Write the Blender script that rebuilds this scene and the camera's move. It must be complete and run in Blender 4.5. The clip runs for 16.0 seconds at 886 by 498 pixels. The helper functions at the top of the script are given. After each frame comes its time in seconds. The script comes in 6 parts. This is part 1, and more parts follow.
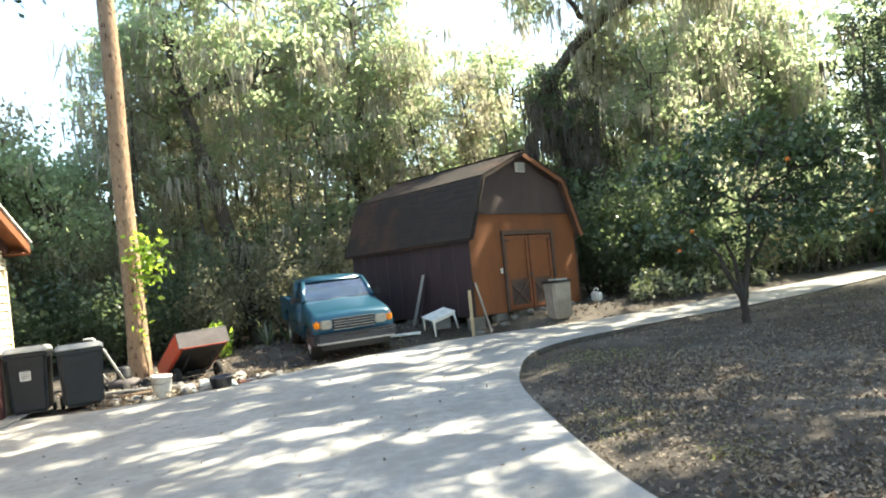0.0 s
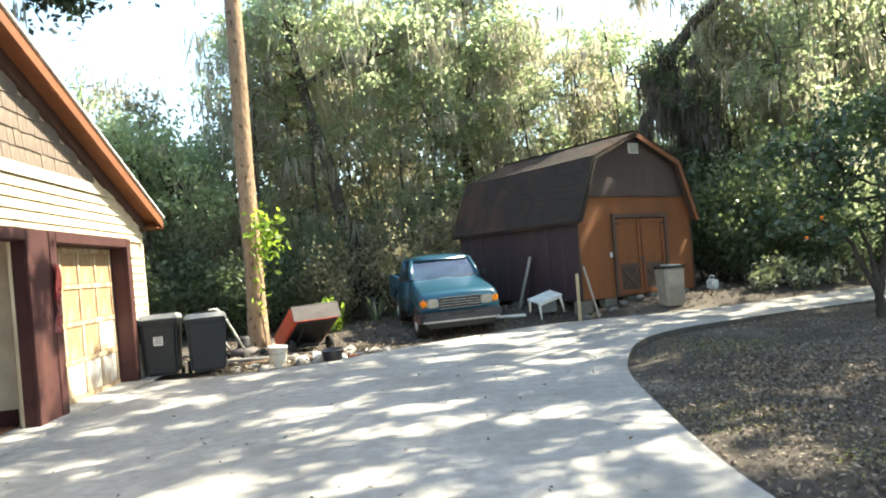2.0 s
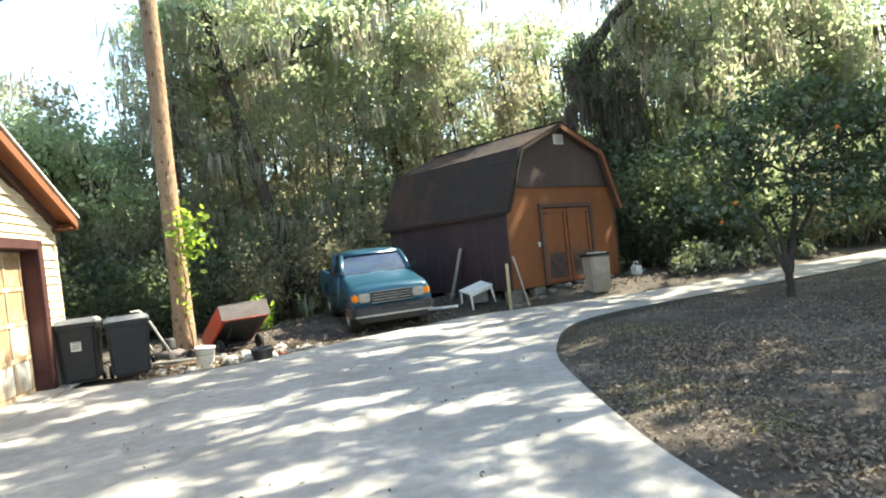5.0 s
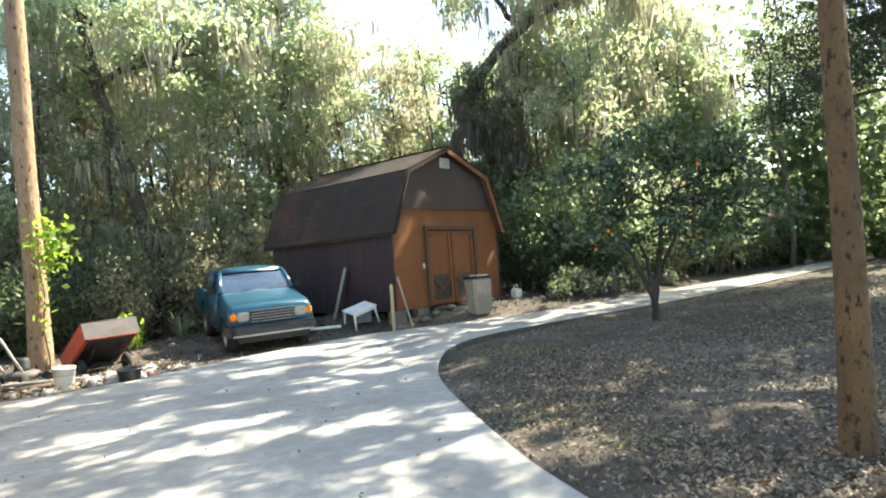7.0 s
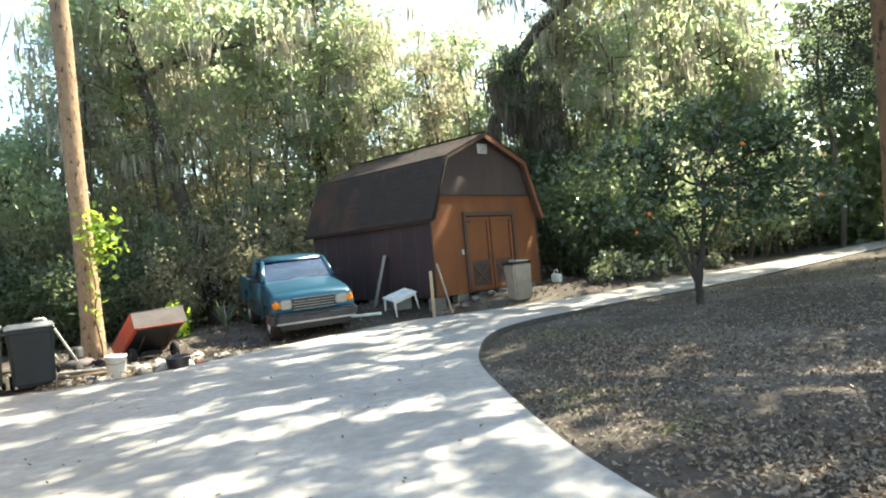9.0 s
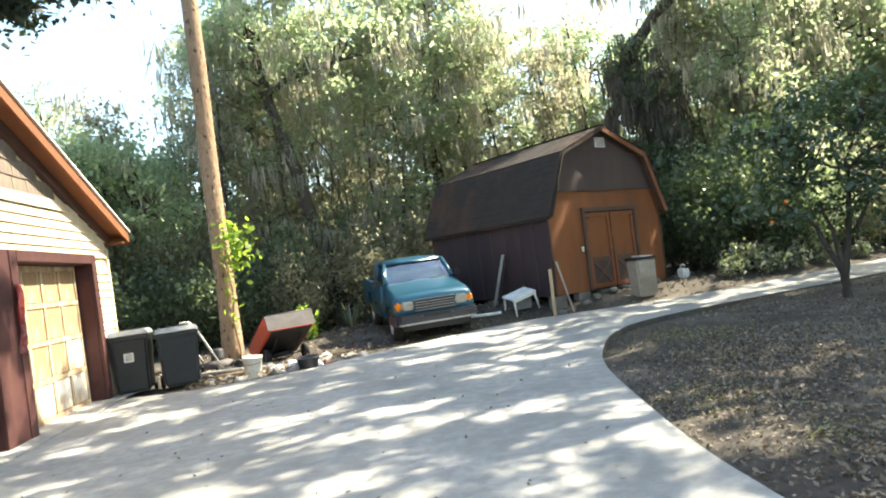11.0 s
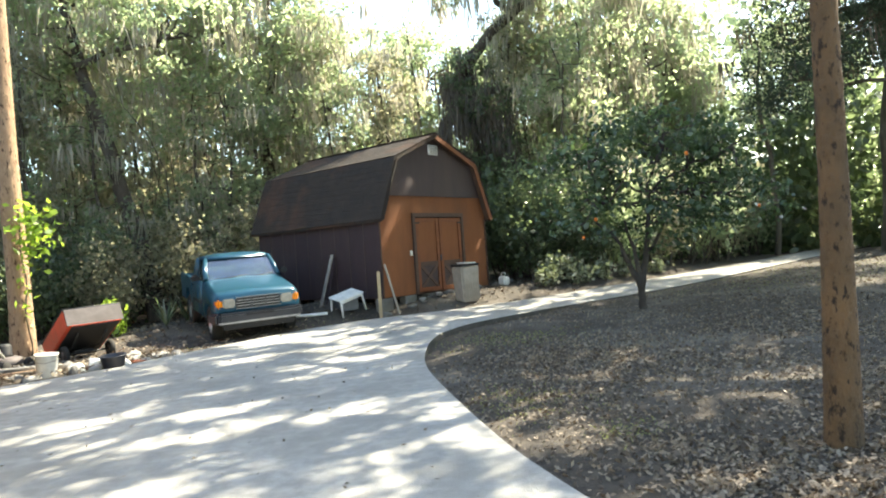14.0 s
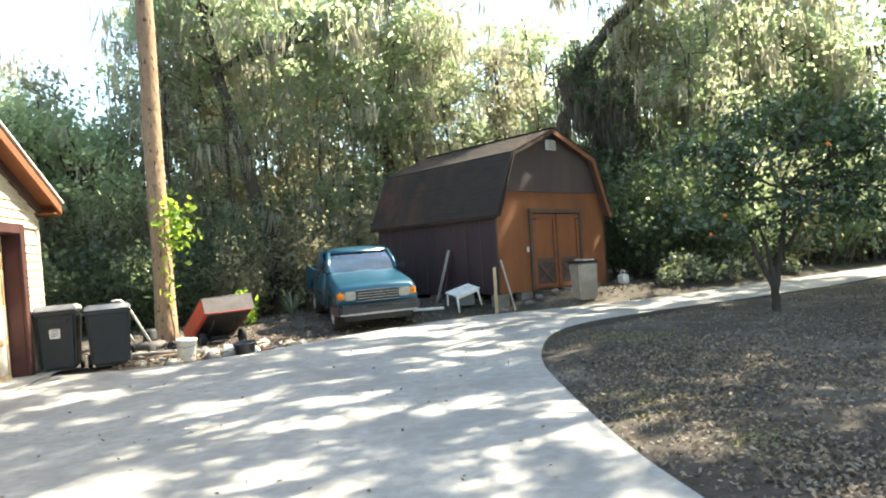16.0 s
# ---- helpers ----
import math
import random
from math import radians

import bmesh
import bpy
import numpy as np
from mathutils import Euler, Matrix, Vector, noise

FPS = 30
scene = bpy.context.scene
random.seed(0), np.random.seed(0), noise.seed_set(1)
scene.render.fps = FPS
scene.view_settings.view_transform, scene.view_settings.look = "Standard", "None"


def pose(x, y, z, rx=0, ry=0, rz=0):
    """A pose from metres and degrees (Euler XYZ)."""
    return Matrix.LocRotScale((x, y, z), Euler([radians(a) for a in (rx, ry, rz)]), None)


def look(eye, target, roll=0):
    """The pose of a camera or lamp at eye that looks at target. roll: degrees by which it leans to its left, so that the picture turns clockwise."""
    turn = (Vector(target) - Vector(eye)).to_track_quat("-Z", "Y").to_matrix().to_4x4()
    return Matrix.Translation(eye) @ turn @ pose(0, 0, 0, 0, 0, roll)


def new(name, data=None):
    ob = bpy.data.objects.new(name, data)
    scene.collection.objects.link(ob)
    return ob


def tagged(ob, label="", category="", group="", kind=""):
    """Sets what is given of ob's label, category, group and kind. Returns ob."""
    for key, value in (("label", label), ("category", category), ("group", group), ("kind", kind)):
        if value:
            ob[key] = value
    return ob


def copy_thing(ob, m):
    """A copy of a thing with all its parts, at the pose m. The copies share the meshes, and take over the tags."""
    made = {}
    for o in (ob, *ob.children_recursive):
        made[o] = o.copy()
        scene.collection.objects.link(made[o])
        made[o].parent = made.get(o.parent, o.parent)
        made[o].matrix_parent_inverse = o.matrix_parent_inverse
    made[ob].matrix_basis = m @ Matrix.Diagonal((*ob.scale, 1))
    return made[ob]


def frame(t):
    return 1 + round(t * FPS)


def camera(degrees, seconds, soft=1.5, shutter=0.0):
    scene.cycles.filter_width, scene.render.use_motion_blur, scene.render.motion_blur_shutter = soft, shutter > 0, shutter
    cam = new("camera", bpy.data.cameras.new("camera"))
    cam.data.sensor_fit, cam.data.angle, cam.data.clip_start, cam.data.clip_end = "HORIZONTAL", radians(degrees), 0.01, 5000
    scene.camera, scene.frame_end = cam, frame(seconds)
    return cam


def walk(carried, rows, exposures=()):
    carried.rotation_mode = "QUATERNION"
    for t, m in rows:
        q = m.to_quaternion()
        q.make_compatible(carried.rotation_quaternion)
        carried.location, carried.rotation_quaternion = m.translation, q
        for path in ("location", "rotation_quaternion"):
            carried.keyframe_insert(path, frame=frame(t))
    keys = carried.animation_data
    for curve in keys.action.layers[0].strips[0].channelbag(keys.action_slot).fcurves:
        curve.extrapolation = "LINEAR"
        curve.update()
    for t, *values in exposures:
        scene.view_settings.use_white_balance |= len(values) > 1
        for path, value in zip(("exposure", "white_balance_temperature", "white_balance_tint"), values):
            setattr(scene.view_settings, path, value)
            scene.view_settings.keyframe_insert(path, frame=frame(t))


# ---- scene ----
cam = camera(65.0, 16.0, 2.0)
# seconds, eye x y z, yaw, pitch, roll
ROWS = [
    (0.0, -0.001, -0.009, 1.601, 0.16, 1.51, 6.74),
    (0.5, -0.009, -0.008, 1.601, 2.17, 1.57, 6.56),
    (1.0, -0.015, -0.010, 1.600, 6.04, 1.53, 6.34),
    (1.5, -0.019, -0.012, 1.601, 9.42, 1.10, 6.11),
    (2.0, -0.015, 0.003, 1.602, 8.93, 0.89, 5.35),
    (2.5, -0.018, 0.001, 1.603, 7.78, 0.48, 4.96),
    (3.0, -0.014, -0.003, 1.602, 6.48, -0.24, 5.21),
    (3.2, -0.024, -0.011, 1.596, 6.60, -0.38, 5.38),
    (5.3, 0.026, 0.017, 1.562, 2.46, -0.13, 6.79),
    (5.5, 0.017, 0.003, 1.558, 0.89, -0.11, 5.91),
    (6.0, 0.021, -0.022, 1.562, -6.20, 0.33, 4.59),
    (6.5, 0.020, -0.035, 1.558, -8.06, 0.96, 4.77),
    (7.0, 0.018, -0.013, 1.557, -6.17, 0.53, 5.43),
    (7.5, 0.022, -0.011, 1.561, -4.16, -0.26, 5.45),
    (8.0, 0.025, -0.010, 1.559, -3.87, -0.25, 5.16),
    (8.5, 0.023, -0.007, 1.559, -3.88, -0.27, 5.52),
    (9.0, 0.021, -0.007, 1.560, -2.94, -0.29, 6.34),
    (9.5, 0.019, -0.002, 1.557, -1.74, -0.27, 7.21),
    (10.0, 0.027, 0.009, 1.559, 1.66, 0.17, 8.49),
    (10.2, 0.031, 0.013, 1.559, 3.77, 0.27, 9.34),
    (12.3, 0.008, 0.084, 1.560, 8.70, 1.96, 6.71),
    (12.5, 0.010, 0.084, 1.557, 7.51, 1.85, 6.38),
    (13.0, 0.012, 0.079, 1.558, 2.66, 1.10, 5.39),
    (13.5, 0.014, 0.062, 1.561, -3.19, -0.02, 4.32),
    (14.0, 0.031, 0.042, 1.572, -7.18, -0.66, 5.09),
    (14.5, 0.033, 0.036, 1.575, -7.12, -1.23, 5.57),
    (15.0, 0.016, 0.063, 1.558, -4.05, -1.33, 5.64),
    (15.5, 0.009, 0.077, 1.551, 0.45, -0.76, 5.07),
    (16.0, -0.000, 0.080, 1.551, 2.31, -0.11, 4.60),
]
walk(cam, [(t, pose(x, y, z, 90 + pitch, roll, yaw)) for t, x, y, z, yaw, pitch, roll in ROWS],
     [(t, e, 7200, 3) for t, e in ((0.0, 2.10), (2.5, 2.04), (5.5, 2.06), (6.5, 2.17), (10.0, 2.13), (12.5, 2.02), (13.0, 2.04), (14.5, 2.19), (16.0, 2.18))])

# ---- light ----
SUN_AZ, SUN_EL = 60.0, 45.0          # degrees from +y towards +x, and above the ground
world = bpy.data.worlds.new("world")
scene.world = world
world.use_nodes = True
_n = world.node_tree.nodes
_sky = _n.new("ShaderNodeTexSky")
_sky.sky_type = "NISHITA"
_sky.sun_disc = False
_sky.sun_elevation = radians(SUN_EL)
_sky.sun_rotation = radians(SUN_AZ)
_n["Background"].inputs["Strength"].default_value = 0.15
world.node_tree.links.new(_sky.outputs[0], _n["Background"].inputs["Color"])
_sd = bpy.data.lights.new("sun", "SUN")
_sd.energy, _sd.angle, _sd.color = 5.0, radians(0.5), (1.0, 0.93, 0.82)
sun = new("sun", _sd)
_az, _el = radians(SUN_AZ), radians(SUN_EL)
_dir = Vector((math.sin(_az) * math.cos(_el), math.cos(_az) * math.cos(_el), math.sin(_el)))
sun.matrix_world = look(_dir * 60, (0, 0, 0))

# ---- materials ----
MATS = {}


def material(name, col, rough=0.8, metal=0.0, col2=None, scale=6.0, stain=None, stain_scale=0.7, stain_from=0.48, stain_to=0.7, bump=0.0, bump_scale=40.0, spec=0.4, stretch=None):
    """A surface with two scales of colour variation and fine relief."""
    m = bpy.data.materials.new(name)
    m.use_nodes = True
    nt = m.node_tree
    b = nt.nodes["Principled BSDF"]
    b.inputs["Roughness"].default_value = rough
    b.inputs["Metallic"].default_value = metal
    b.inputs["Specular IOR Level"].default_value = spec
    tc = nt.nodes.new("ShaderNodeTexCoord")
    vec = tc.outputs["Object"]
    if stretch:
        mp = nt.nodes.new("ShaderNodeMapping")
        mp.inputs["Scale"].default_value = stretch
        nt.links.new(vec, mp.inputs["Vector"])
        vec = mp.outputs["Vector"]

    def noise_tex(s, detail=6.0):
        n = nt.nodes.new("ShaderNodeTexNoise")
        n.inputs["Scale"].default_value = s
        n.inputs["Detail"].default_value = detail
        n.inputs["Roughness"].default_value = 0.65
        nt.links.new(vec, n.inputs["Vector"])
        return n.outputs["Fac"]

    def ramp(fac, lo, hi):
        r = nt.nodes.new("ShaderNodeMapRange")
        r.inputs["From Min"].default_value, r.inputs["From Max"].default_value = lo, hi
        nt.links.new(fac, r.inputs["Value"])
        return r.outputs["Result"]

    def mix(fac, a, c):
        x = nt.nodes.new("ShaderNodeMix")
        x.data_type = "RGBA"
        nt.links.new(fac, x.inputs["Factor"])
        for sock, v in ((x.inputs["A"], a), (x.inputs["B"], c)):
            if isinstance(v, tuple):
                sock.default_value = (*v, 1)
            else:
                nt.links.new(v, sock)
        return x.outputs["Result"]

    col2 = col2 or tuple(c * 0.72 for c in col)
    out = mix(ramp(noise_tex(scale), 0.35, 0.65), col, col2)
    if stain:
        out = mix(ramp(noise_tex(stain_scale, 4.0), stain_from, stain_to), out, stain)
    nt.links.new(out, b.inputs["Base Color"])
    if bump:
        bp = nt.nodes.new("ShaderNodeBump")
        bp.inputs["Strength"].default_value = bump
        bp.inputs["Distance"].default_value = 0.02
        nt.links.new(noise_tex(bump_scale), bp.inputs["Height"])
        nt.links.new(bp.outputs["Normal"], b.inputs["Normal"])
    MATS[name] = m
    return m


def leaf_material(name, col, col2, trans, amount=0.45, rough=0.5):
    """Thin leaves that let light through; each leaf has its own tone."""
    m = bpy.data.materials.new(name)
    m.use_nodes = True
    nt = m.node_tree
    b = nt.nodes["Principled BSDF"]
    b.inputs["Roughness"].default_value = rough
    geo = nt.nodes.new("ShaderNodeNewGeometry")
    x = nt.nodes.new("ShaderNodeMix")
    x.data_type = "RGBA"
    x.inputs["A"].default_value, x.inputs["B"].default_value = (*col, 1), (*col2, 1)
    nt.links.new(geo.outputs["Random Per Island"], x.inputs["Factor"])
    nt.links.new(x.outputs["Result"], b.inputs["Base Color"])
    t = nt.nodes.new("ShaderNodeBsdfTranslucent")
    t.inputs["Color"].default_value = (*trans, 1)
    ms = nt.nodes.new("ShaderNodeMixShader")
    ms.inputs["Fac"].default_value = amount
    nt.links.new(b.outputs["BSDF"], ms.inputs[1])
    nt.links.new(t.outputs["BSDF"], ms.inputs[2])
    nt.links.new(ms.outputs["Shader"], nt.nodes["Material Output"].inputs["Surface"])
    MATS[name] = m
    return m


def glass_material(name, tint, rough=0.03):
    m = bpy.data.materials.new(name)
    m.use_nodes = True
    b = m.node_tree.nodes["Principled BSDF"]
    b.inputs["Base Color"].default_value = (*tint, 1)
    b.inputs["Roughness"].default_value = rough
    b.inputs["Transmission Weight"].default_value = 1.0
    b.inputs["IOR"].default_value = 1.34
    MATS[name] = m
    return m


# slab sides, much darker than the top
SLABEDGE = material("dark_edge_concrete", (0.085, 0.076, 0.064), 0.95, scale=8, stain=(0.05, 0.043, 0.036), stain_scale=2.0, bump=0.5)
CONCRETE = material("concrete", (0.375, 0.365, 0.34), 0.9, col2=(0.265, 0.257, 0.24), scale=7.0, stain=(0.225, 0.217, 0.20), stain_scale=0.6, stain_from=0.45, bump=0.6, bump_scale=45)
SOIL = material("soil", (0.070, 0.058, 0.045), 0.95, col2=(0.040, 0.032, 0.026), scale=9.0, stain=(0.135, 0.116, 0.095), stain_scale=0.35, stain_from=0.5, stain_to=0.66, bump=0.9, bump_scale=26)
BLOCK = material("concrete_block", (0.19, 0.18, 0.165), 0.95, scale=9, stain=(0.12, 0.11, 0.095), bump=0.5)
ORANGE = material("orange_paint", (0.225, 0.080, 0.027), 0.8, col2=(0.185, 0.066, 0.024), scale=3.0, stain=(0.15, 0.055, 0.022), stain_scale=1.1, bump=0.25, bump_scale=30, stretch=(1, 1, 0.25))
BROWN = material("brown_paint", (0.064, 0.042, 0.039), 0.75, col2=(0.05, 0.034, 0.032), scale=3.0, stain=(0.08, 0.055, 0.046), bump=0.25, bump_scale=30, stretch=(1, 1, 0.25))
PURPLE = material("plum_paint", (0.038, 0.021, 0.024), 0.75, col2=(0.028, 0.017, 0.020), scale=2.5, stain=(0.050, 0.030, 0.028), bump=0.25, bump_scale=30, stretch=(1, 1, 0.25))
TRIMDARK = material("weathered_trim", (0.105, 0.062, 0.045), 0.8, scale=8, stain=(0.06, 0.038, 0.03), bump=0.3)
SHINGLE = material("roof_shingle", (0.040, 0.028, 0.022), 0.95, col2=(0.025, 0.020, 0.017), scale=3.5, stain=(0.085, 0.040, 0.024), stain_scale=0.55, stain_from=0.5, stain_to=0.68, bump=0.8, bump_scale=60)
CREAM = material("cream_siding", (0.70, 0.60, 0.43), 0.75, col2=(0.58, 0.47, 0.32), scale=3, stain=(0.44, 0.34, 0.22), stain_scale=1.2, bump=0.2)
MAROON = material("maroon_paint", (0.055, 0.016, 0.015), 0.7, scale=5, stain=(0.085, 0.032, 0.025), bump=0.2)
RUST = material("fascia_orange", (0.22, 0.075, 0.028), 0.75, scale=4, stain=(0.14, 0.05, 0.022), bump=0.2)
RAKE_SHADE = material("rake_shade_brown", (0.10, 0.05, 0.035), 0.8, scale=4)
SHAKE = material("grey_shake", (0.21, 0.165, 0.13), 0.9, col2=(0.15, 0.118, 0.095), scale=5, stain=(0.11, 0.085, 0.07), bump=0.5, stretch=(3, 3, 0.6))
WEATHERED = material("weathered_door", (0.50, 0.36, 0.21), 0.85, col2=(0.28, 0.17, 0.095), scale=2.0, stain=(0.62, 0.54, 0.42), stain_scale=1.3, bump=0.4, stretch=(2, 2, 0.8))
INNER = material("garage_plaster", (0.66, 0.60, 0.46), 0.9, scale=2, stain=(0.55, 0.48, 0.36))
REDFLOOR = material("garage_floor_paint", (0.30, 0.13, 0.06), 0.6, scale=3, stain=(0.2, 0.09, 0.05))
BINGREY = material("bin_plastic", (0.014, 0.017, 0.021), 0.5, scale=10, stain=(0.026, 0.03, 0.034), bump=0.1)
# grey lid plastic lightened: sun on the bin tops is put into the colour
BINLID = material("bin_lid_plastic", (0.26, 0.27, 0.27), 0.4, scale=8, stain=(0.36, 0.36, 0.35))
BEIGE = material("beige_plastic", (0.36, 0.32, 0.27), 0.6, scale=5, stain=(0.28, 0.24, 0.20), bump=0.1)
CRATE = material("grey_crate_plastic", (0.15, 0.152, 0.158), 0.6, scale=7, stain=(0.10, 0.10, 0.10), bump=0.1)
BLACK = material("black_plastic", (0.018, 0.018, 0.02), 0.6, scale=8)
RUBBER = material("tyre_rubber", (0.022, 0.021, 0.02), 0.85, scale=12, stain=(0.05, 0.045, 0.04), bump=0.3)
TEAL = material("teal_car_paint", (0.011, 0.062, 0.104), 0.3, metal=0.25, col2=(0.013, 0.070, 0.114), scale=2, stain=(0.022, 0.088, 0.135), spec=0.6)
CHROME = material("dull_chrome", (0.42, 0.42, 0.43), 0.35, metal=0.9, scale=5)
BUMPER = material("bumper_grey", (0.032, 0.034, 0.042), 0.4, scale=5, stain=(0.048, 0.048, 0.055))
AMBER = material("amber_lens", (0.75, 0.24, 0.02), 0.25, scale=20)
LENS = material("headlight_lens", (0.36, 0.34, 0.29), 0.2, scale=20)
INTERIOR = material("grey_cloth", (0.06, 0.065, 0.075), 0.9, scale=8)
REDPAINT = material("red_barrow_paint", (0.55, 0.075, 0.035), 0.5, col2=(0.48, 0.07, 0.04), scale=5, stain=(0.35, 0.08, 0.04), stain_scale=2.0, bump=0.1)
DULLSTEEL = material("dull_steel", (0.115, 0.098, 0.095), 0.7, metal=0.1, scale=6, stain=(0.075, 0.058, 0.05))
WHITEPL = material("white_plastic", (0.76, 0.75, 0.71), 0.55, scale=6, stain=(0.62, 0.60, 0.54))
RAWWOOD = material("raw_timber", (0.50, 0.38, 0.22), 0.85, scale=6, stain=(0.34, 0.24, 0.14), bump=0.3, stretch=(4, 4, 0.5))
GREYWOOD = material("grey_timber", (0.36, 0.33, 0.29), 0.9, scale=6, stain=(0.22, 0.20, 0.17), bump=0.3, stretch=(4, 4, 0.5))
BARK_PINE = material("pine_bark", (0.34, 0.23, 0.145), 0.95, col2=(0.25, 0.16, 0.10), scale=8, stain=(0.07, 0.04, 0.025), stain_scale=13, stain_from=0.58, stain_to=0.63, bump=1.0, bump_scale=20, stretch=(1, 1, 0.45))
PLATE = material("pine_bark_plate", (0.37, 0.255, 0.16), 0.95, col2=(0.27, 0.175, 0.11), scale=6, stain=(0.10, 0.058, 0.035), stain_scale=24, stain_from=0.57, stain_to=0.64, bump=0.9, bump_scale=40, stretch=(1, 1, 0.45))
# redder pine bark, also darkened for the shade the yard pine stands in
BARK_RUSTY_SHADE = material("rusty_shaded_pine_bark", (0.135, 0.080, 0.040), 0.95, col2=(0.070, 0.046, 0.027), scale=3, stain=(0.022, 0.014, 0.009), stain_scale=19, stain_from=0.55, stain_to=0.64, bump=1.0, bump_scale=30, stretch=(1, 1, 0.5))
FIELD = material("stained_panel", (0.38, 0.24, 0.13), 0.85, col2=(0.20, 0.115, 0.06), scale=2.8, stain=(0.56, 0.42, 0.26), stain_scale=2.2, bump=0.4, stretch=(2, 2, 0.8))
PEELED = material("peeling_panel", (0.70, 0.67, 0.60), 0.85, col2=(0.52, 0.45, 0.36), scale=2.4, stain=(0.36, 0.25, 0.15), stain_scale=2.0, bump=0.4)
BRICK = material("brick_red", (0.28, 0.10, 0.06), 0.9, scale=8, stain=(0.2, 0.13, 0.1), bump=0.4)
BARK_DARK = material("dark_smooth_bark", (0.045, 0.037, 0.030), 0.9, scale=12, stain=(0.075, 0.066, 0.055), stain_scale=3.0, bump=0.5)
BARK_OAK = material("oak_bark", (0.085, 0.068, 0.052), 0.95, col2=(0.05, 0.04, 0.032), scale=9, stain=(0.14, 0.125, 0.10), stain_scale=1.5, bump=1.0, bump_scale=18, stretch=(1, 1, 0.4))
ORANGEFRUIT = material("orange_peel", (0.80, 0.20, 0.02), 0.5, scale=30)
PAPER = material("label_paper", (0.70, 0.68, 0.64), 0.8, scale=10)
INK = material("label_ink", (0.08, 0.08, 0.09), 0.8)
FLAGRED = material("red_cloth", (0.34, 0.07, 0.07), 0.9, scale=6, stain=(0.50, 0.36, 0.33), stain_scale=4.0)
L_OAK = leaf_material("oak_leaf", (0.038, 0.060, 0.030), (0.235, 0.28, 0.165), (0.46, 0.54, 0.31), 0.52)
# paler leaf, with the glow of sunlit foliage put into its colour
L_SUN = leaf_material("bright_leaf", (0.065, 0.10, 0.05), (0.31, 0.37, 0.21), (0.56, 0.66, 0.38), 0.58)
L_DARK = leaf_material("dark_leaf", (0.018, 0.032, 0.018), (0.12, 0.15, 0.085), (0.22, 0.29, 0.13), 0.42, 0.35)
L_CEDAR = leaf_material("cedar_leaf", (0.022, 0.038, 0.028), (0.045, 0.065, 0.042), (0.05, 0.08, 0.03), 0.25)
L_CITRUS = leaf_material("citrus_leaf", (0.014, 0.030, 0.018), (0.10, 0.135, 0.08), (0.14, 0.22, 0.07), 0.30, 0.25)
L_PALE = leaf_material("variegated_leaf", (0.02, 0.04, 0.018), (0.42, 0.43, 0.32), (0.25, 0.30, 0.12), 0.3)
MOSS = leaf_material("spanish_moss", (0.15, 0.14, 0.115), (0.46, 0.43, 0.35), (0.56, 0.52, 0.41), 0.52, 0.9)
# same hanging moss, with shade put into its colour
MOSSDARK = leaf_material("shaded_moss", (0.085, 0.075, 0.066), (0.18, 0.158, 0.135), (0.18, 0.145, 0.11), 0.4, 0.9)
LITTER = leaf_material("dry_leaf", (0.045, 0.034, 0.025), (0.31, 0.252, 0.188), (0.15, 0.10, 0.06), 0.12, 0.85)
L_VINE = leaf_material("creeper_leaf", (0.06, 0.12, 0.02), (0.20, 0.30, 0.05), (0.42, 0.60, 0.08), 0.5, 0.4)
GRASS = leaf_material("grass_blade", (0.13, 0.15, 0.05), (0.30, 0.29, 0.12), (0.36, 0.40, 0.12), 0.4)
L_VEIL = leaf_material("thicket_leaf", (0.045, 0.048, 0.032), (0.27, 0.25, 0.165), (0.50, 0.48, 0.30), 0.48)
# the blue tint stands in for sky reflected in the truck's glass
WINDOW = glass_material("window_glass", (0.20, 0.34, 0.50))

# ---- helpers for shapes ----
rng = np.random.default_rng(7)


def mesh_np(name, verts, faces, mats, parent=None, label="", slots=None, smooth=False):
    """One mesh object from arrays of vertices and faces (all with the same number of corners)."""
    me = bpy.data.meshes.new(name)
    verts = np.asarray(verts, dtype=np.float32)
    faces = np.asarray(faces, dtype=np.int32)
    k = faces.shape[1]
    me.vertices.add(len(verts))
    me.vertices.foreach_set("co", verts.ravel())
    me.loops.add(faces.size)
    me.loops.foreach_set("vertex_index", faces.ravel())
    me.polygons.add(len(faces))
    me.polygons.foreach_set("loop_start", np.arange(0, faces.size, k, dtype=np.int32))
    for m in (mats if isinstance(mats, (list, tuple)) else [mats]):
        me.materials.append(m)
    if slots is not None:
        me.polygons.foreach_set("material_index", np.asarray(slots, dtype=np.int32))
    if smooth:
        me.polygons.foreach_set("use_smooth", np.ones(len(faces), dtype=bool))
    me.update(calc_edges=True)
    me.validate()
    ob = new(name, me)
    if parent:
        ob.parent = parent
    if label:
        ob["label"] = label
    return ob


def part(name, bm, mat, parent=None, label="", smooth=False):
    me = bpy.data.meshes.new(name)
    bm.to_mesh(me)
    bm.free()
    me.materials.append(mat)
    if smooth:
        me.polygons.foreach_set("use_smooth", np.ones(len(me.polygons), dtype=bool))
    ob = new(name, me)
    if parent:
        ob.parent = parent
    if label:
        ob["label"] = label
    return ob


def add_box(bm, size, loc, rot=(0, 0, 0), taper=1.0):
    m = pose(*loc, *rot) @ Matrix.Diagonal((*size, 1))
    r = bmesh.ops.create_cube(bm, size=1, matrix=Matrix.Identity(4))
    for v in r["verts"]:
        if v.co.z < 0:
            v.co.x *= taper
            v.co.y *= taper
        v.co = m @ v.co
    return r["verts"]


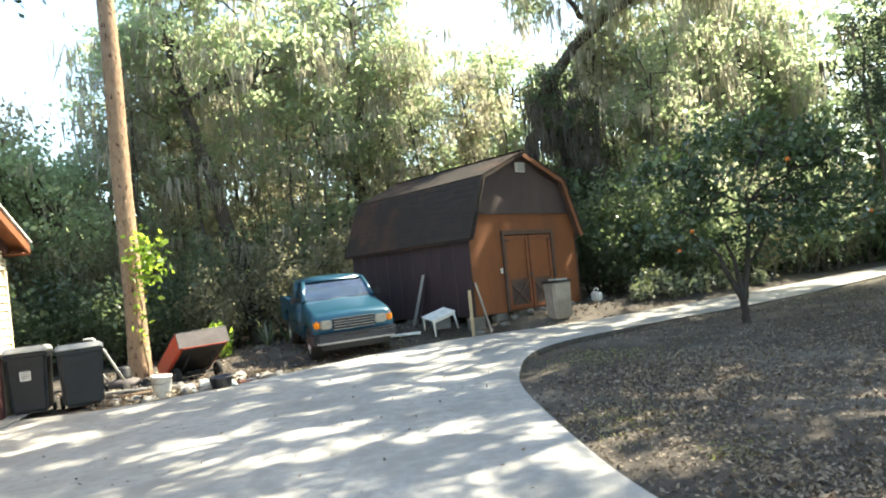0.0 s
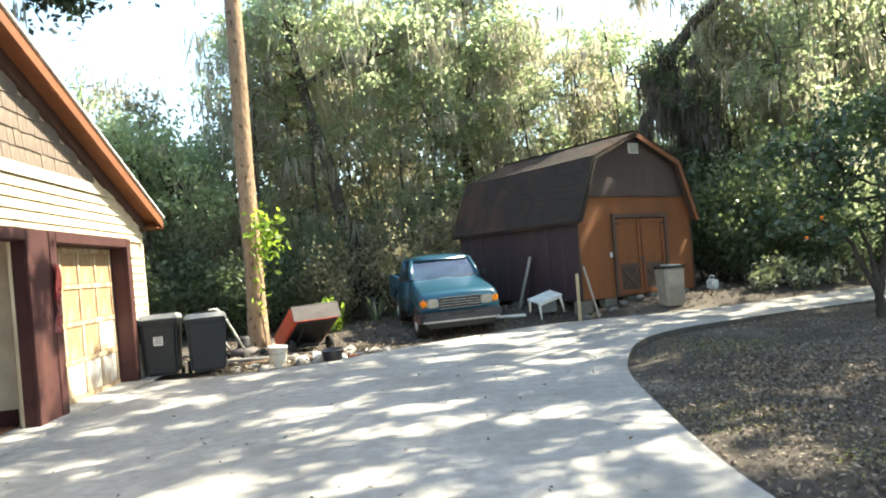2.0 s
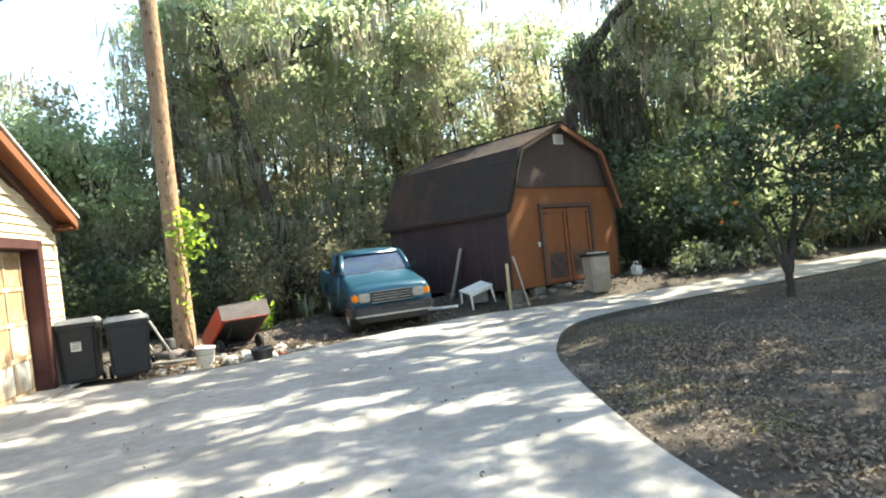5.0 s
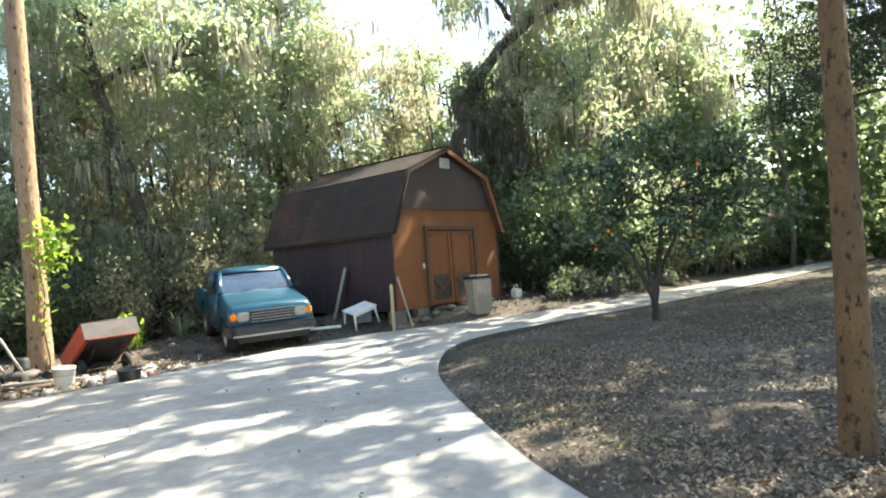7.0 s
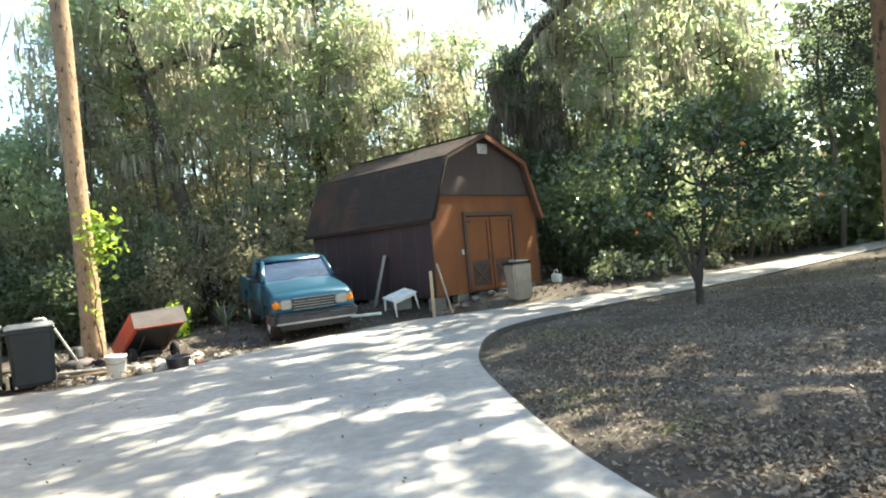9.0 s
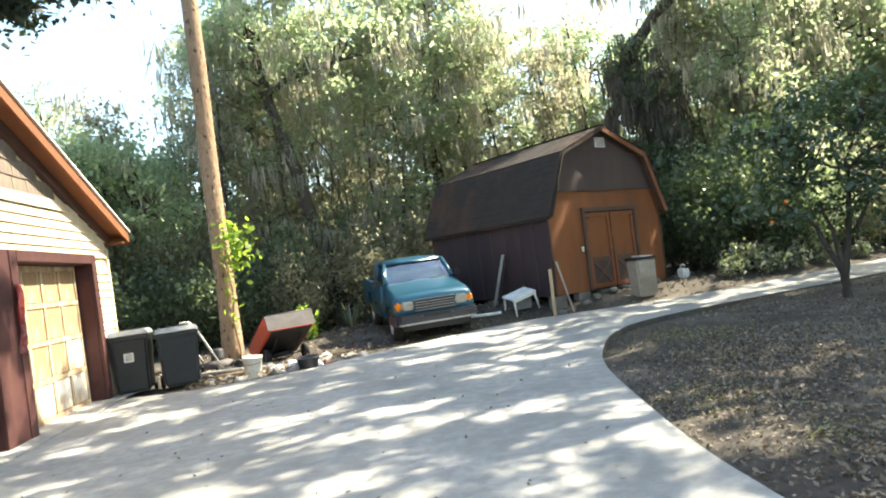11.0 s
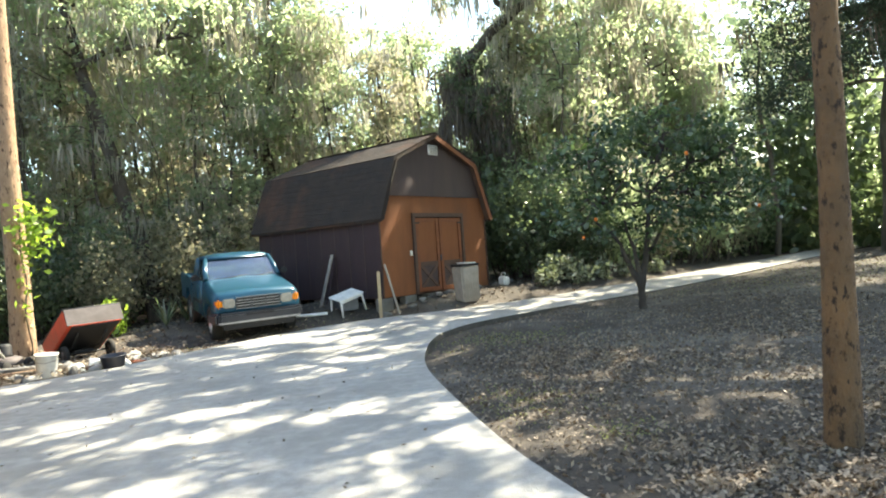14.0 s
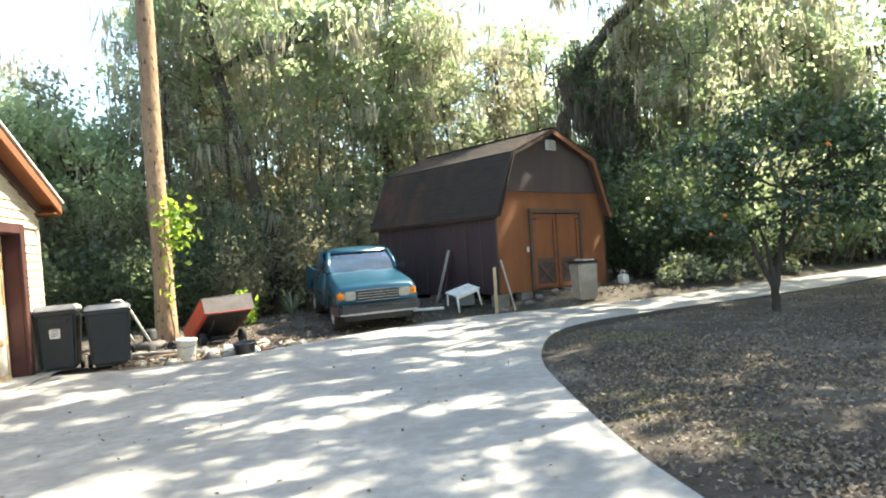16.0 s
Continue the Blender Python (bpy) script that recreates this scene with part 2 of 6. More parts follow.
def box(name, size, loc, mat, parent=None, bevel=0.01, rot=(0, 0, 0), taper=1.0, label="", segs=2):
    bm = bmesh.new()
    add_box(bm, size, (0, 0, 0), (0, 0, 0), taper)
    if bevel:
        bmesh.ops.bevel(bm, geom=bm.edges[:], offset=bevel, segments=segs, affect="EDGES", clamp_overlap=True)
    ob = part(name, bm, mat, parent, label)
    ob.matrix_basis = pose(*loc, *rot)
    return ob


def prism(name, profile, axis, lo, hi, mat, parent=None, bevel=0.0, label="", inset=0.0):
    """Extrudes a closed profile. axis 'x': profile is (y, z); axis 'y': profile is (x, z); axis 'z': profile is (x, y)."""
    bm = bmesh.new()

    def put(p, w):
        return {"x": (w, p[0], p[1]), "y": (p[0], w, p[1]), "z": (p[0], p[1], w)}[axis]

    a = [bm.verts.new(put(p, lo)) for p in profile]
    b = [bm.verts.new(put(p, hi)) for p in profile]
    n = len(profile)
    bm.faces.new(a)
    bm.faces.new(b[::-1])
    for i in range(n):
        bm.faces.new((a[i], b[i], b[(i + 1) % n], a[(i + 1) % n]))
    bmesh.ops.recalc_face_normals(bm, faces=bm.faces[:])
    if bevel:
        bmesh.ops.bevel(bm, geom=bm.edges[:], offset=bevel, segments=2, affect="EDGES", clamp_overlap=True)
    return part(name, bm, mat, parent, label)


def tube_arrays(points, radii, sides=8):
    """Vertices and quads of a tapered tube along points."""
    pts = np.asarray(points, float)
    rad = np.asarray(radii, float)
    t = np.gradient(pts, axis=0)
    t /= np.linalg.norm(t, axis=1)[:, None] + 1e-9
    ref = np.where(np.abs(t[:, 2:3]) > 0.9, np.array([[1.0, 0, 0]]), np.array([[0, 0, 1.0]]))
    u = np.cross(t, ref)
    u /= np.linalg.norm(u, axis=1)[:, None] + 1e-9
    v = np.cross(t, u)
    ang = np.linspace(0, 2 * np.pi, sides, endpoint=False)
    ring = pts[:, None] + rad[:, None, None] * (np.cos(ang)[None, :, None] * u[:, None] + np.sin(ang)[None, :, None] * v[:, None])
    n = len(pts)
    i = np.arange(n - 1)[:, None] * sides
    j = np.arange(sides)[None, :]
    k = (j + 1) % sides
    f = np.stack([i + j, i + k, i + sides + k, i + sides + j], axis=-1).reshape(-1, 4)
    return ring.reshape(-1, 3), f


def join_arrays(items):
    vs, fs, o = [], [], 0
    for v, f in items:
        vs.append(v)
        fs.append(f + o)
        o += len(v)
    return np.concatenate(vs), np.concatenate(fs)


def tube(name, points, radii, mat, parent=None, sides=10, label=""):
    if not hasattr(radii, "__len__"):
        radii = [radii] * len(points)
    v, f = tube_arrays(points, radii, sides)
    n = len(points)
    caps_v = np.array([points[0], points[-1]], float)
    o = len(v)
    cap = [[(j + 1) % sides, j, o, o] for j in range(sides)] + [[(n - 1) * sides + j, (n - 1) * sides + (j + 1) % sides, o + 1, o + 1] for j in range(sides)]
    bm = bmesh.new()
    bv = [bm.verts.new(p) for p in np.concatenate([v, caps_v])]
    for q in f:
        bm.faces.new([bv[i] for i in q])
    for q in cap:
        bm.faces.new([bv[i] for i in q[:3]])
    bmesh.ops.recalc_face_normals(bm, faces=bm.faces[:])
    ob = part(name, bm, mat, parent, label)
    for p in ob.data.polygons:
        p.use_smooth = len(p.vertices) == 4
    return ob


def lathe(name, profile, mat, parent=None, sides=24, label=""):
    """A turned shape about z from (radius, height) pairs."""
    bm = bmesh.new()
    rings = []
    for r, z in profile:
        rings.append([bm.verts.new((r * math.cos(2 * math.pi * i / sides), r * math.sin(2 * math.pi * i / sides), z)) for i in range(sides)] if r > 1e-5 else [bm.verts.new((0, 0, z))])
    for a, b in zip(rings, rings[1:]):
        for i in range(sides):
            q = []
            for v in (a[i % len(a)], a[(i + 1) % len(a)], b[(i + 1) % len(b)], b[i % len(b)]):
                if v not in q:
                    q.append(v)
            if len(q) > 2:
                bm.faces.new(q)
    bmesh.ops.recalc_face_normals(bm, faces=bm.faces[:])
    return part(name, bm, mat, parent, label, smooth=True)


def empty(name, m, label, category, group="", kind=""):
    ob = new(name)
    ob.empty_display_size = 0.1
    ob.matrix_basis = m
    return tagged(ob, label, category, group, kind)


def leaf_arrays(centres, length, width, r, flat=0.0, jitter=0.3):
    """One folded diamond-shaped leaf (two triangles as a quad) at each centre, turned at random. flat: pulls leaves level."""
    n = len(centres)
    d = r.normal(size=(n, 3))
    d[:, 2] *= 1 - 0.8 * flat
    d[:, 2] -= 0.25
    d /= np.linalg.norm(d, axis=1)[:, None]
    s = r.normal(size=(n, 3))
    s[:, 2] *= 1 - 0.8 * flat
    s -= (s * d).sum(1)[:, None] * d
    s /= np.linalg.norm(s, axis=1)[:, None] + 1e-9
    k = (1 + jitter * r.normal(size=(n, 1))).clip(0.4, 1.8)
    L, W = d * length * k * 0.5, s * width * k * 0.5
    v = np.stack([centres - L, centres + W + L * 0.15, centres + L, centres - W + L * 0.15], axis=1).reshape(-1, 3)
    f = np.arange(4 * n).reshape(-1, 4)
    return v, f


def moss_arrays(points, lengths, width, r, strands=6, spread=0.18):
    """Hanging strands, each a narrow tapering ribbon of three quads that sways a little."""
    items_v, n = [], len(points) * strands
    p = np.repeat(points, strands, axis=0) + r.normal(size=(n, 3)) * np.array([spread, spread, 0.06])
    ln = np.repeat(lengths, strands) * r.uniform(0.35, 1.15, n)
    a = r.uniform(0, 2 * np.pi, n)
    side = np.stack([np.cos(a), np.sin(a), np.zeros(n)], 1) * (width * r.uniform(0.5, 1.5, n))[:, None]
    sway = r.normal(size=(n, 3)) * np.array([0.05, 0.05, 0])
    lev = []
    for q, w in ((0, 0.5), (0.35, 1.0), (0.7, 0.7), (1.0, 0.12)):
        c = p + sway * q * ln[:, None] * 3 - np.array([0, 0, 1.0]) * (q * ln)[:, None]
        lev.append((c - side * w, c + side * w))
    v = np.stack([x for pair in lev for x in pair], axis=1).reshape(-1, 3)
    b = np.arange(n)[:, None] * 8
    f = np.concatenate([b + np.array([[i, i + 1, i + 3, i + 2]]) for i in (0, 2, 4)])
    return v, f

# ---- ground and driveway ----
FAR_X = (-9.0, -5.7, -3.75, -1.6, -0.03, 3.03, 7.72, 17.0, 40.0)
FAR_Y = (10.9, 10.95, 12.2, 14.3, 15.30, 15.95, 18.4, 24.3, 39.0)


KERB = [(2.6, -9.0), (1.75, 0.0), (1.45, 3.0), (1.21, 4.16), (1.01, 5.44), (0.82, 7.85), (0.80, 9.1), (0.92, 10.2), (1.12, 11.2), (1.42, 12.0), (1.85, 12.6), (2.5, 13.15), (3.96, 14.0), (6.23, 15.1), (8.3, 16.3), (11.5, 18.6), (17.5, 22.8), (32, 32.5)]


def spline(points, per=6):
    """Catmull-Rom curve through the points."""
    p = [np.array(q, float) for q in points]
    p = [2 * p[0] - p[1]] + p + [2 * p[-1] - p[-2]]
    out = []
    for a, b, c, d in zip(p, p[1:], p[2:], p[3:]):
        for i in range(per):
            t = i / per
            out.append(0.5 * (2 * b + (c - a) * t + (2 * a - 5 * b + 4 * c - d) * t * t + (3 * b - a - 3 * c + d) * t ** 3))
    out.append(p[-2])
    return out


def smooth01(v):
    v = np.clip(v, 0, 1)
    return v * v * (3 - 2 * v)


WASH = spline(KERB[6:14], 8)            # where rain has washed the soil away along the slab


def ground_z(x, y):
    """Height of the soil: level by the driveway, rising a little towards the shed and the woods."""
    x, y = np.asarray(x, float), np.asarray(y, float)
    edge = np.interp(x, FAR_X, FAR_Y)
    rise = smooth01((y - edge - 0.1) / 1.15) * smooth01((x + 2.6) / 2.4) * smooth01((14 - x) / 8.0)
    bumps = 0.012 * np.sin(1.7 * x + 0.6 * y) * np.sin(1.3 * y - 0.4 * x)
    off = np.full(x.shape, 9.0)
    for q in WASH:
        off = np.minimum(off, np.hypot(x - q[0], y - q[1]))
    washed = 0.065 * np.exp(-(off / 0.34) ** 2) * smooth01((y - 9.0) / 1.2) * smooth01((14.4 - y) / 1.0)
    bank = 0.17 * smooth01((y - 14.9) / 3.2) * smooth01((x + 6.2) / 2.0) * smooth01((1.0 - x) / 2.0)
    return -0.035 + 0.28 * rise + bank + bumps - washed


def gz(x, y):
    return float(ground_z(x, y))


_xs = np.concatenate([[-900, -300, -120, -60], np.linspace(-32, 0, 65), np.linspace(0.12, 4.92, 41), np.linspace(5.5, 36, 62), [60, 120, 300, 900]])
_ys = np.concatenate([[-900, -300, -100, -40], np.linspace(-16, 8.5, 50), np.linspace(8.62, 14.86, 53), np.linspace(15.0, 48, 67), [70, 120, 300, 900]])
_X, _Y = np.meshgrid(_xs, _ys)
_V = np.stack([_X, _Y, ground_z(_X, _Y)], -1).reshape(-1, 3)
_i = (np.arange(len(_ys) - 1)[:, None] * len(_xs) + np.arange(len(_xs) - 1)[None]).ravel()
ground = tagged(mesh_np("ground", _V, np.stack([_i, _i + 1, _i + len(_xs) + 1, _i + len(_xs)], 1), SOIL, smooth=True), "bare brown soil yard under dry oak leaves", "ground", kind="structure")

FARSIDE = [(33, 36), (17, 24.3), (10.3, 19.9), (7.72, 18.4), (5.2, 16.95), (3.03, 15.95), (1.4, 15.65), (-0.03, 15.30), (-0.9, 14.85), (-1.6, 14.3), (-2.7, 13.3), (-3.75, 12.2), (-4.7, 11.4), (-5.7, 10.95), (-7.28, 10.95), (-6.575, 8.216), (-4.3, -0.8), (-2.6, -9.0)]


_right = spline(KERB, 6)
_left = spline(FARSIDE[:14], 4) + [np.array(q, float) for q in FARSIDE[14:]]
_edge = _right + _left
_bm = bmesh.new()
_top = [_bm.verts.new((p[0], p[1], 0.0)) for p in _edge]
_face = _bm.faces.new(_top)
_face.normal_update()
if _face.normal.z < 0:
    _face.normal_flip()
_low = [_bm.verts.new((p[0], p[1], -0.30)) for p in _edge]
for _k in range(len(_edge)):
    _j = (_k + 1) % len(_edge)
    _bm.faces.new((_top[_k], _top[_j], _low[_j], _low[_k])).material_index = 1
bmesh.ops.triangulate(_bm, faces=[_face])
bmesh.ops.recalc_face_normals(_bm, faces=_bm.faces[:])
_slab = part("driveway", _bm, CONCRETE)
_slab.data.materials.append(SLABEDGE)
driveway = tagged(_slab, "pale worn concrete driveway with a curved edge", "driveway", kind="structure")
# ---- barn shed ----
SHED_W, SHED_D = 4.02, 4.6
shed = empty("shed", pose(0.54, 15.87, 0.05, 0, 1.7, 42.5), "orange and plum gambrel-roofed barn shed standing on blocks", "shed")
SB = 0.35                                  # underside of the walls
EAVE_Z, BRK_U, BRK_Z, PEAK_Z = 2.14, 0.52, 3.56, 4.20
C_U = SHED_W / 2


def roof_u(z):
    return (z - EAVE_Z) / (BRK_Z - EAVE_Z) * (BRK_U + 0.07) - 0.07


def shed_parts():
    w, d = SHED_W, SHED_D
    door_l, door_r, door_top = 1.16, 2.98, 2.24
    # front wall, cut round the doors; local x along the front, y into the shed
    prism("front_wall", [(0, SB), (door_l, SB), (door_l, 2.72), (roof_u(2.72) + 0.02, 2.72), (0.0, EAVE_Z + 0.2)], "y", 0.0, 0.09, ORANGE, shed)
    prism("front_wall", [(door_r, SB), (w, SB), (w, EAVE_Z + 0.2), (w - roof_u(2.72) - 0.02, 2.72), (door_r, 2.72)], "y", 0.0, 0.09, ORANGE, shed)
    prism("front_wall", [(door_l, door_top), (door_r, door_top), (door_r, 2.72), (door_l, 2.72)], "y", 0.0, 0.09, ORANGE, shed)
    prism("gable_panel", [(roof_u(2.7), 2.70), (w - roof_u(2.7), 2.70), (w - BRK_U - 0.03, BRK_Z - 0.03), (C_U, PEAK_Z - 0.05), (BRK_U + 0.03, BRK_Z - 0.03)], "y", -0.025, 0.06, BROWN, shed, label="dark brown painted gable panel")
    box("side_wall", (0.09, d - 0.18, EAVE_Z - SB + 0.1), (0.047, d / 2, (EAVE_Z + SB + 0.1) / 2), PURPLE, shed, 0.005, label="plum-brown painted side wall")
    box("side_wall", (0.09, d - 0.18, EAVE_Z - SB + 0.1), (w - 0.047, d / 2, (EAVE_Z + SB + 0.1) / 2), PURPLE, shed, 0.005)
    prism("back_wall", [(0, SB), (w, SB), (w, EAVE_Z), (w - BRK_U, BRK_Z), (C_U, PEAK_Z - 0.05), (BRK_U, BRK_Z), (0, EAVE_Z)], "y", d - 0.09, d, PURPLE, shed)
    box("floor_frame", (w - 0.1, d - 0.1, 0.14), (w / 2, d / 2, SB + 0.05), TRIMDARK, shed, 0.01)
    for i in range(1, 9):                    # upright battens in the plywood sheets
        box("groove", (0.012, 0.02, EAVE_Z - SB), (-0.004, d * i / 9, (EAVE_Z + SB) / 2), BROWN, shed, 0)
    box("corner_board", (0.045, 0.02, EAVE_Z - SB), (0.022, -0.012, (EAVE_Z + SB) / 2), TRIMDARK, shed, 0.004)
    box("corner_board", (0.05, 0.02, EAVE_Z - SB), (w - 0.025, -0.012, (EAVE_Z + SB) / 2), TRIMDARK, shed, 0.004)
    box("corner_board", (0.02, 0.11, EAVE_Z - SB), (-0.012, 0.035, (EAVE_Z + SB) / 2), PURPLE, shed, 0.004)
    box("belly_band", (w - 0.34, 0.02, 0.03), (w / 2, -0.035, 2.71), BROWN, shed, 0.004)
    # roof slabs
    oh, t = 0.20, 0.05
    ridge = (C_U, PEAK_Z)
    for side in (0, 1):
        def m(u):
            return w - u if side else u
        for a, b in (((-0.07, EAVE_Z - 0.02), (BRK_U, BRK_Z)), ((BRK_U, BRK_Z), ridge)):
            dx, dz = b[0] - a[0], b[1] - a[1]
            L = math.hypot(dx, dz)
            nx, nz = -dz / L * t, dx / L * t
            prof = [(m(a[0]), a[1]), (m(b[0]), b[1]), (m(b[0] + nx), b[1] + nz), (m(a[0] + nx), a[1] + nz)]
            prism("roof_slope", prof, "y", -oh, d + oh, SHINGLE, shed, label="brown asphalt-shingled roof slope with moss stains")
            # shingle courses
            n = max(3, int(L / 0.15))
            for k in range(n):
                p, q = k / n, (k + 1.12) / n
                q = min(q, 1.0)
                lift = 0.007
                ux, uz = nx / t, nz / t
                c = [(m(a[0] + dx * p + ux * (t + 0.004)), a[1] + dz * p + uz * (t + 0.004)), (m(a[0] + dx * q + ux * (t + 0.003)), a[1] + dz * q + uz * (t + 0.003)),
                     (m(a[0] + dx * q + ux * (t + 0.006)), a[1] + dz * q + uz * (t + 0.006)), (m(a[0] + dx * p + ux * (t + lift + 0.006)), a[1] + dz * p + uz * (t + lift + 0.006))]
                prism("shingle_course", c, "y", -oh - 0.01, d + oh + 0.01, SHINGLE, shed)
            # rake boards on the front
            f = 0.11 if side else 0.05
            prof = [(m(a[0]), a[1]), (m(b[0]), b[1]), (m(b[0] - nx / t * f), b[1] - nz / t * f), (m(a[0] - nx / t * f), a[1] - nz / t * f)]
            prism("rake_board", prof, "y", -oh - 0.022, -oh - 0.004, RUST if side else SHINGLE, shed, label="rust-red rake board" if side else "dark thin rake board")
            prof2 = [(m(a[0]), a[1]), (m(b[0]), b[1]), (m(b[0] - nx / t * 0.03), b[1] - nz / t * 0.03), (m(a[0] - nx / t * 0.03), a[1] - nz / t * 0.03)]
            prism("soffit", prof2, "y", -oh, 0.0, TRIMDARK if side else SHINGLE, shed)
    box("ridge_cap", (0.16, d + 2 * oh, 0.02), (C_U, d / 2, PEAK_Z + 0.068), SHINGLE, shed, 0.01)
    box("eave_board", (0.03, d + 2 * oh, 0.11), (-0.09, d / 2, EAVE_Z - 0.01), SHINGLE, shed, 0.005)
    box("eave_board", (0.03, d + 2 * oh, 0.11), (w + 0.09, d / 2, EAVE_Z - 0.01), SHINGLE, shed, 0.005)
    # gable vent, weathered to near white
    vent = box("gable_vent", (0.34, 0.05, 0.24), (C_U, -0.05, 3.86), PAPER, shed, 0.008, label="pale louvred gable vent")
    for k in range(5):
        box("louvre", (0.28, 0.03, 0.012), (0, -0.03, -0.08 + k * 0.04), GREYWOOD, vent, 0, (35, 0, 0))
    # double doors with frame and cross braces
    box("door_frame", (0.10, 0.05, door_top - SB + 0.02), (door_l - 0.01, -0.03, (door_top + SB) / 2), TRIMDARK, shed, 0.008, label="dark weathered door frame")
    box("door_frame", (0.10, 0.05, door_top - SB + 0.02), (door_r + 0.01, -0.03, (door_top + SB) / 2), TRIMDARK, shed, 0.008)
    box("door_frame", (door_r - door_l + 0.12, 0.055, 0.10), ((door_l + door_r) / 2, -0.03, door_top), TRIMDARK, shed, 0.008)
    dw = (door_r - door_l - 0.14) / 2
    for i in (0, 1):
        x0 = door_l + 0.05 + i * (dw + 0.03)
        cx, zc, h = x0 + dw / 2, (door_top + SB) / 2 - 0.02, door_top - SB - 0.10
        leaf = box("door", (dw, 0.05, h), (cx, 0.02, zc), ORANGE, shed, 0.006, label="orange plank barn door with a crossed lower brace")
        for sx in (-1, 1):
            box("stile", (0.10, 0.03, h), (sx * (dw / 2 - 0.05), -0.041, 0), RUST, leaf, 0.004)
        for zz, mt in ((h / 2 - 0.05, RUST), (-0.22, TRIMDARK), (-h / 2 + 0.05, RUST)):
            box("rail", (dw - 0.2, 0.028, 0.10), (0, -0.041, zz), mt, leaf, 0.004)
        box("lower_panel", (dw - 0.2, 0.012, h / 2 - 0.34), (0, -0.030, (-0.22 - h / 2 + 0.05) / 2), BROWN, leaf, 0.002, label="dark weathered lower door panel")
        ang = math.degrees(math.atan2(h / 2 - 0.32, dw - 0.2))
        for s in (-1, 1):
            box("brace", (math.hypot(h / 2 - 0.34, dw - 0.2), 0.02 + 0.004 * s, 0.08), (0, -0.042, (-0.22 - h / 2 + 0.05) / 2), TRIMDARK, leaf, 0.003, (0, s * ang, 0))
        box("hinge", (0.16, 0.012, 0.035), ((-1 if i == 0 else 1) * (dw / 2 - 0.06), -0.062, h / 2 - 0.12), BLACK, leaf, 0.003)
    box("latch", (0.05, 0.05, 0.14), ((door_l + door_r) / 2, -0.04, 1.18), DULLSTEEL, shed, 0.01, label="small steel latch")
    box("light_switch", (0.07, 0.035, 0.12), (door_l - 0.14, -0.02, 1.33), WHITEPL, shed, 0.008, label="small white outdoor switch box")


shed_parts()
# concrete blocks under the shed
_sm = shed.matrix_basis
_blk = box("concrete_block", (0.40, 0.20, 0.30), (0, 0, 0), BLOCK, None, 0.012)
tagged(_blk, "grey concrete block propping the shed floor", "block", "blocks under the shed")
_spots = [(0.15, 0.12), (0.95, 0.12), (1.75, 0.14), (2.45, 0.12), (3.2, 0.12), (3.85, 0.12), (0.14, 1.2), (0.14, 2.3), (0.14, 3.4), (0.14, 4.45), (3.85, 2.3), (3.85, 4.45), (2.0, 2.3), (2.0, 4.4)]
for _k, (_u, _v) in enumerate(_spots):
    _p = _sm @ Vector((_u, _v, SB))
    _q = Matrix.Translation((_p.x, _p.y, _p.z - 0.172)) @ pose(0, 0, 0, 0, 0, 42.5 + (90 if _k > 5 else 0))
    if _k == 0:
        _blk.matrix_basis = _q
    else:
        copy_thing(_blk, _q)

# ---- garage ----
GU, GN = Vector((-0.2439, 0.9698, 0)), Vector((0.9698, 0.2439, 0))
garage = empty("garage", Matrix(((GU.x, -GN.x, 0, -6.575), (GU.y, -GN.y, 0, 8.216), (0, 0, 1, 0), (0, 0, 0, 1))), "cream-sided garage with maroon door frames and gabled roof", "garage")
G_END, G_L, RIDGE_S = 3.78, -8.2, -2.2
RAKE = 0.387


def rake_z(s):
    """Top of the roof edge along the front."""
    return 2.87 + RAKE * (4.05 - (s if s > RIDGE_S else 2 * RIDGE_S - s))


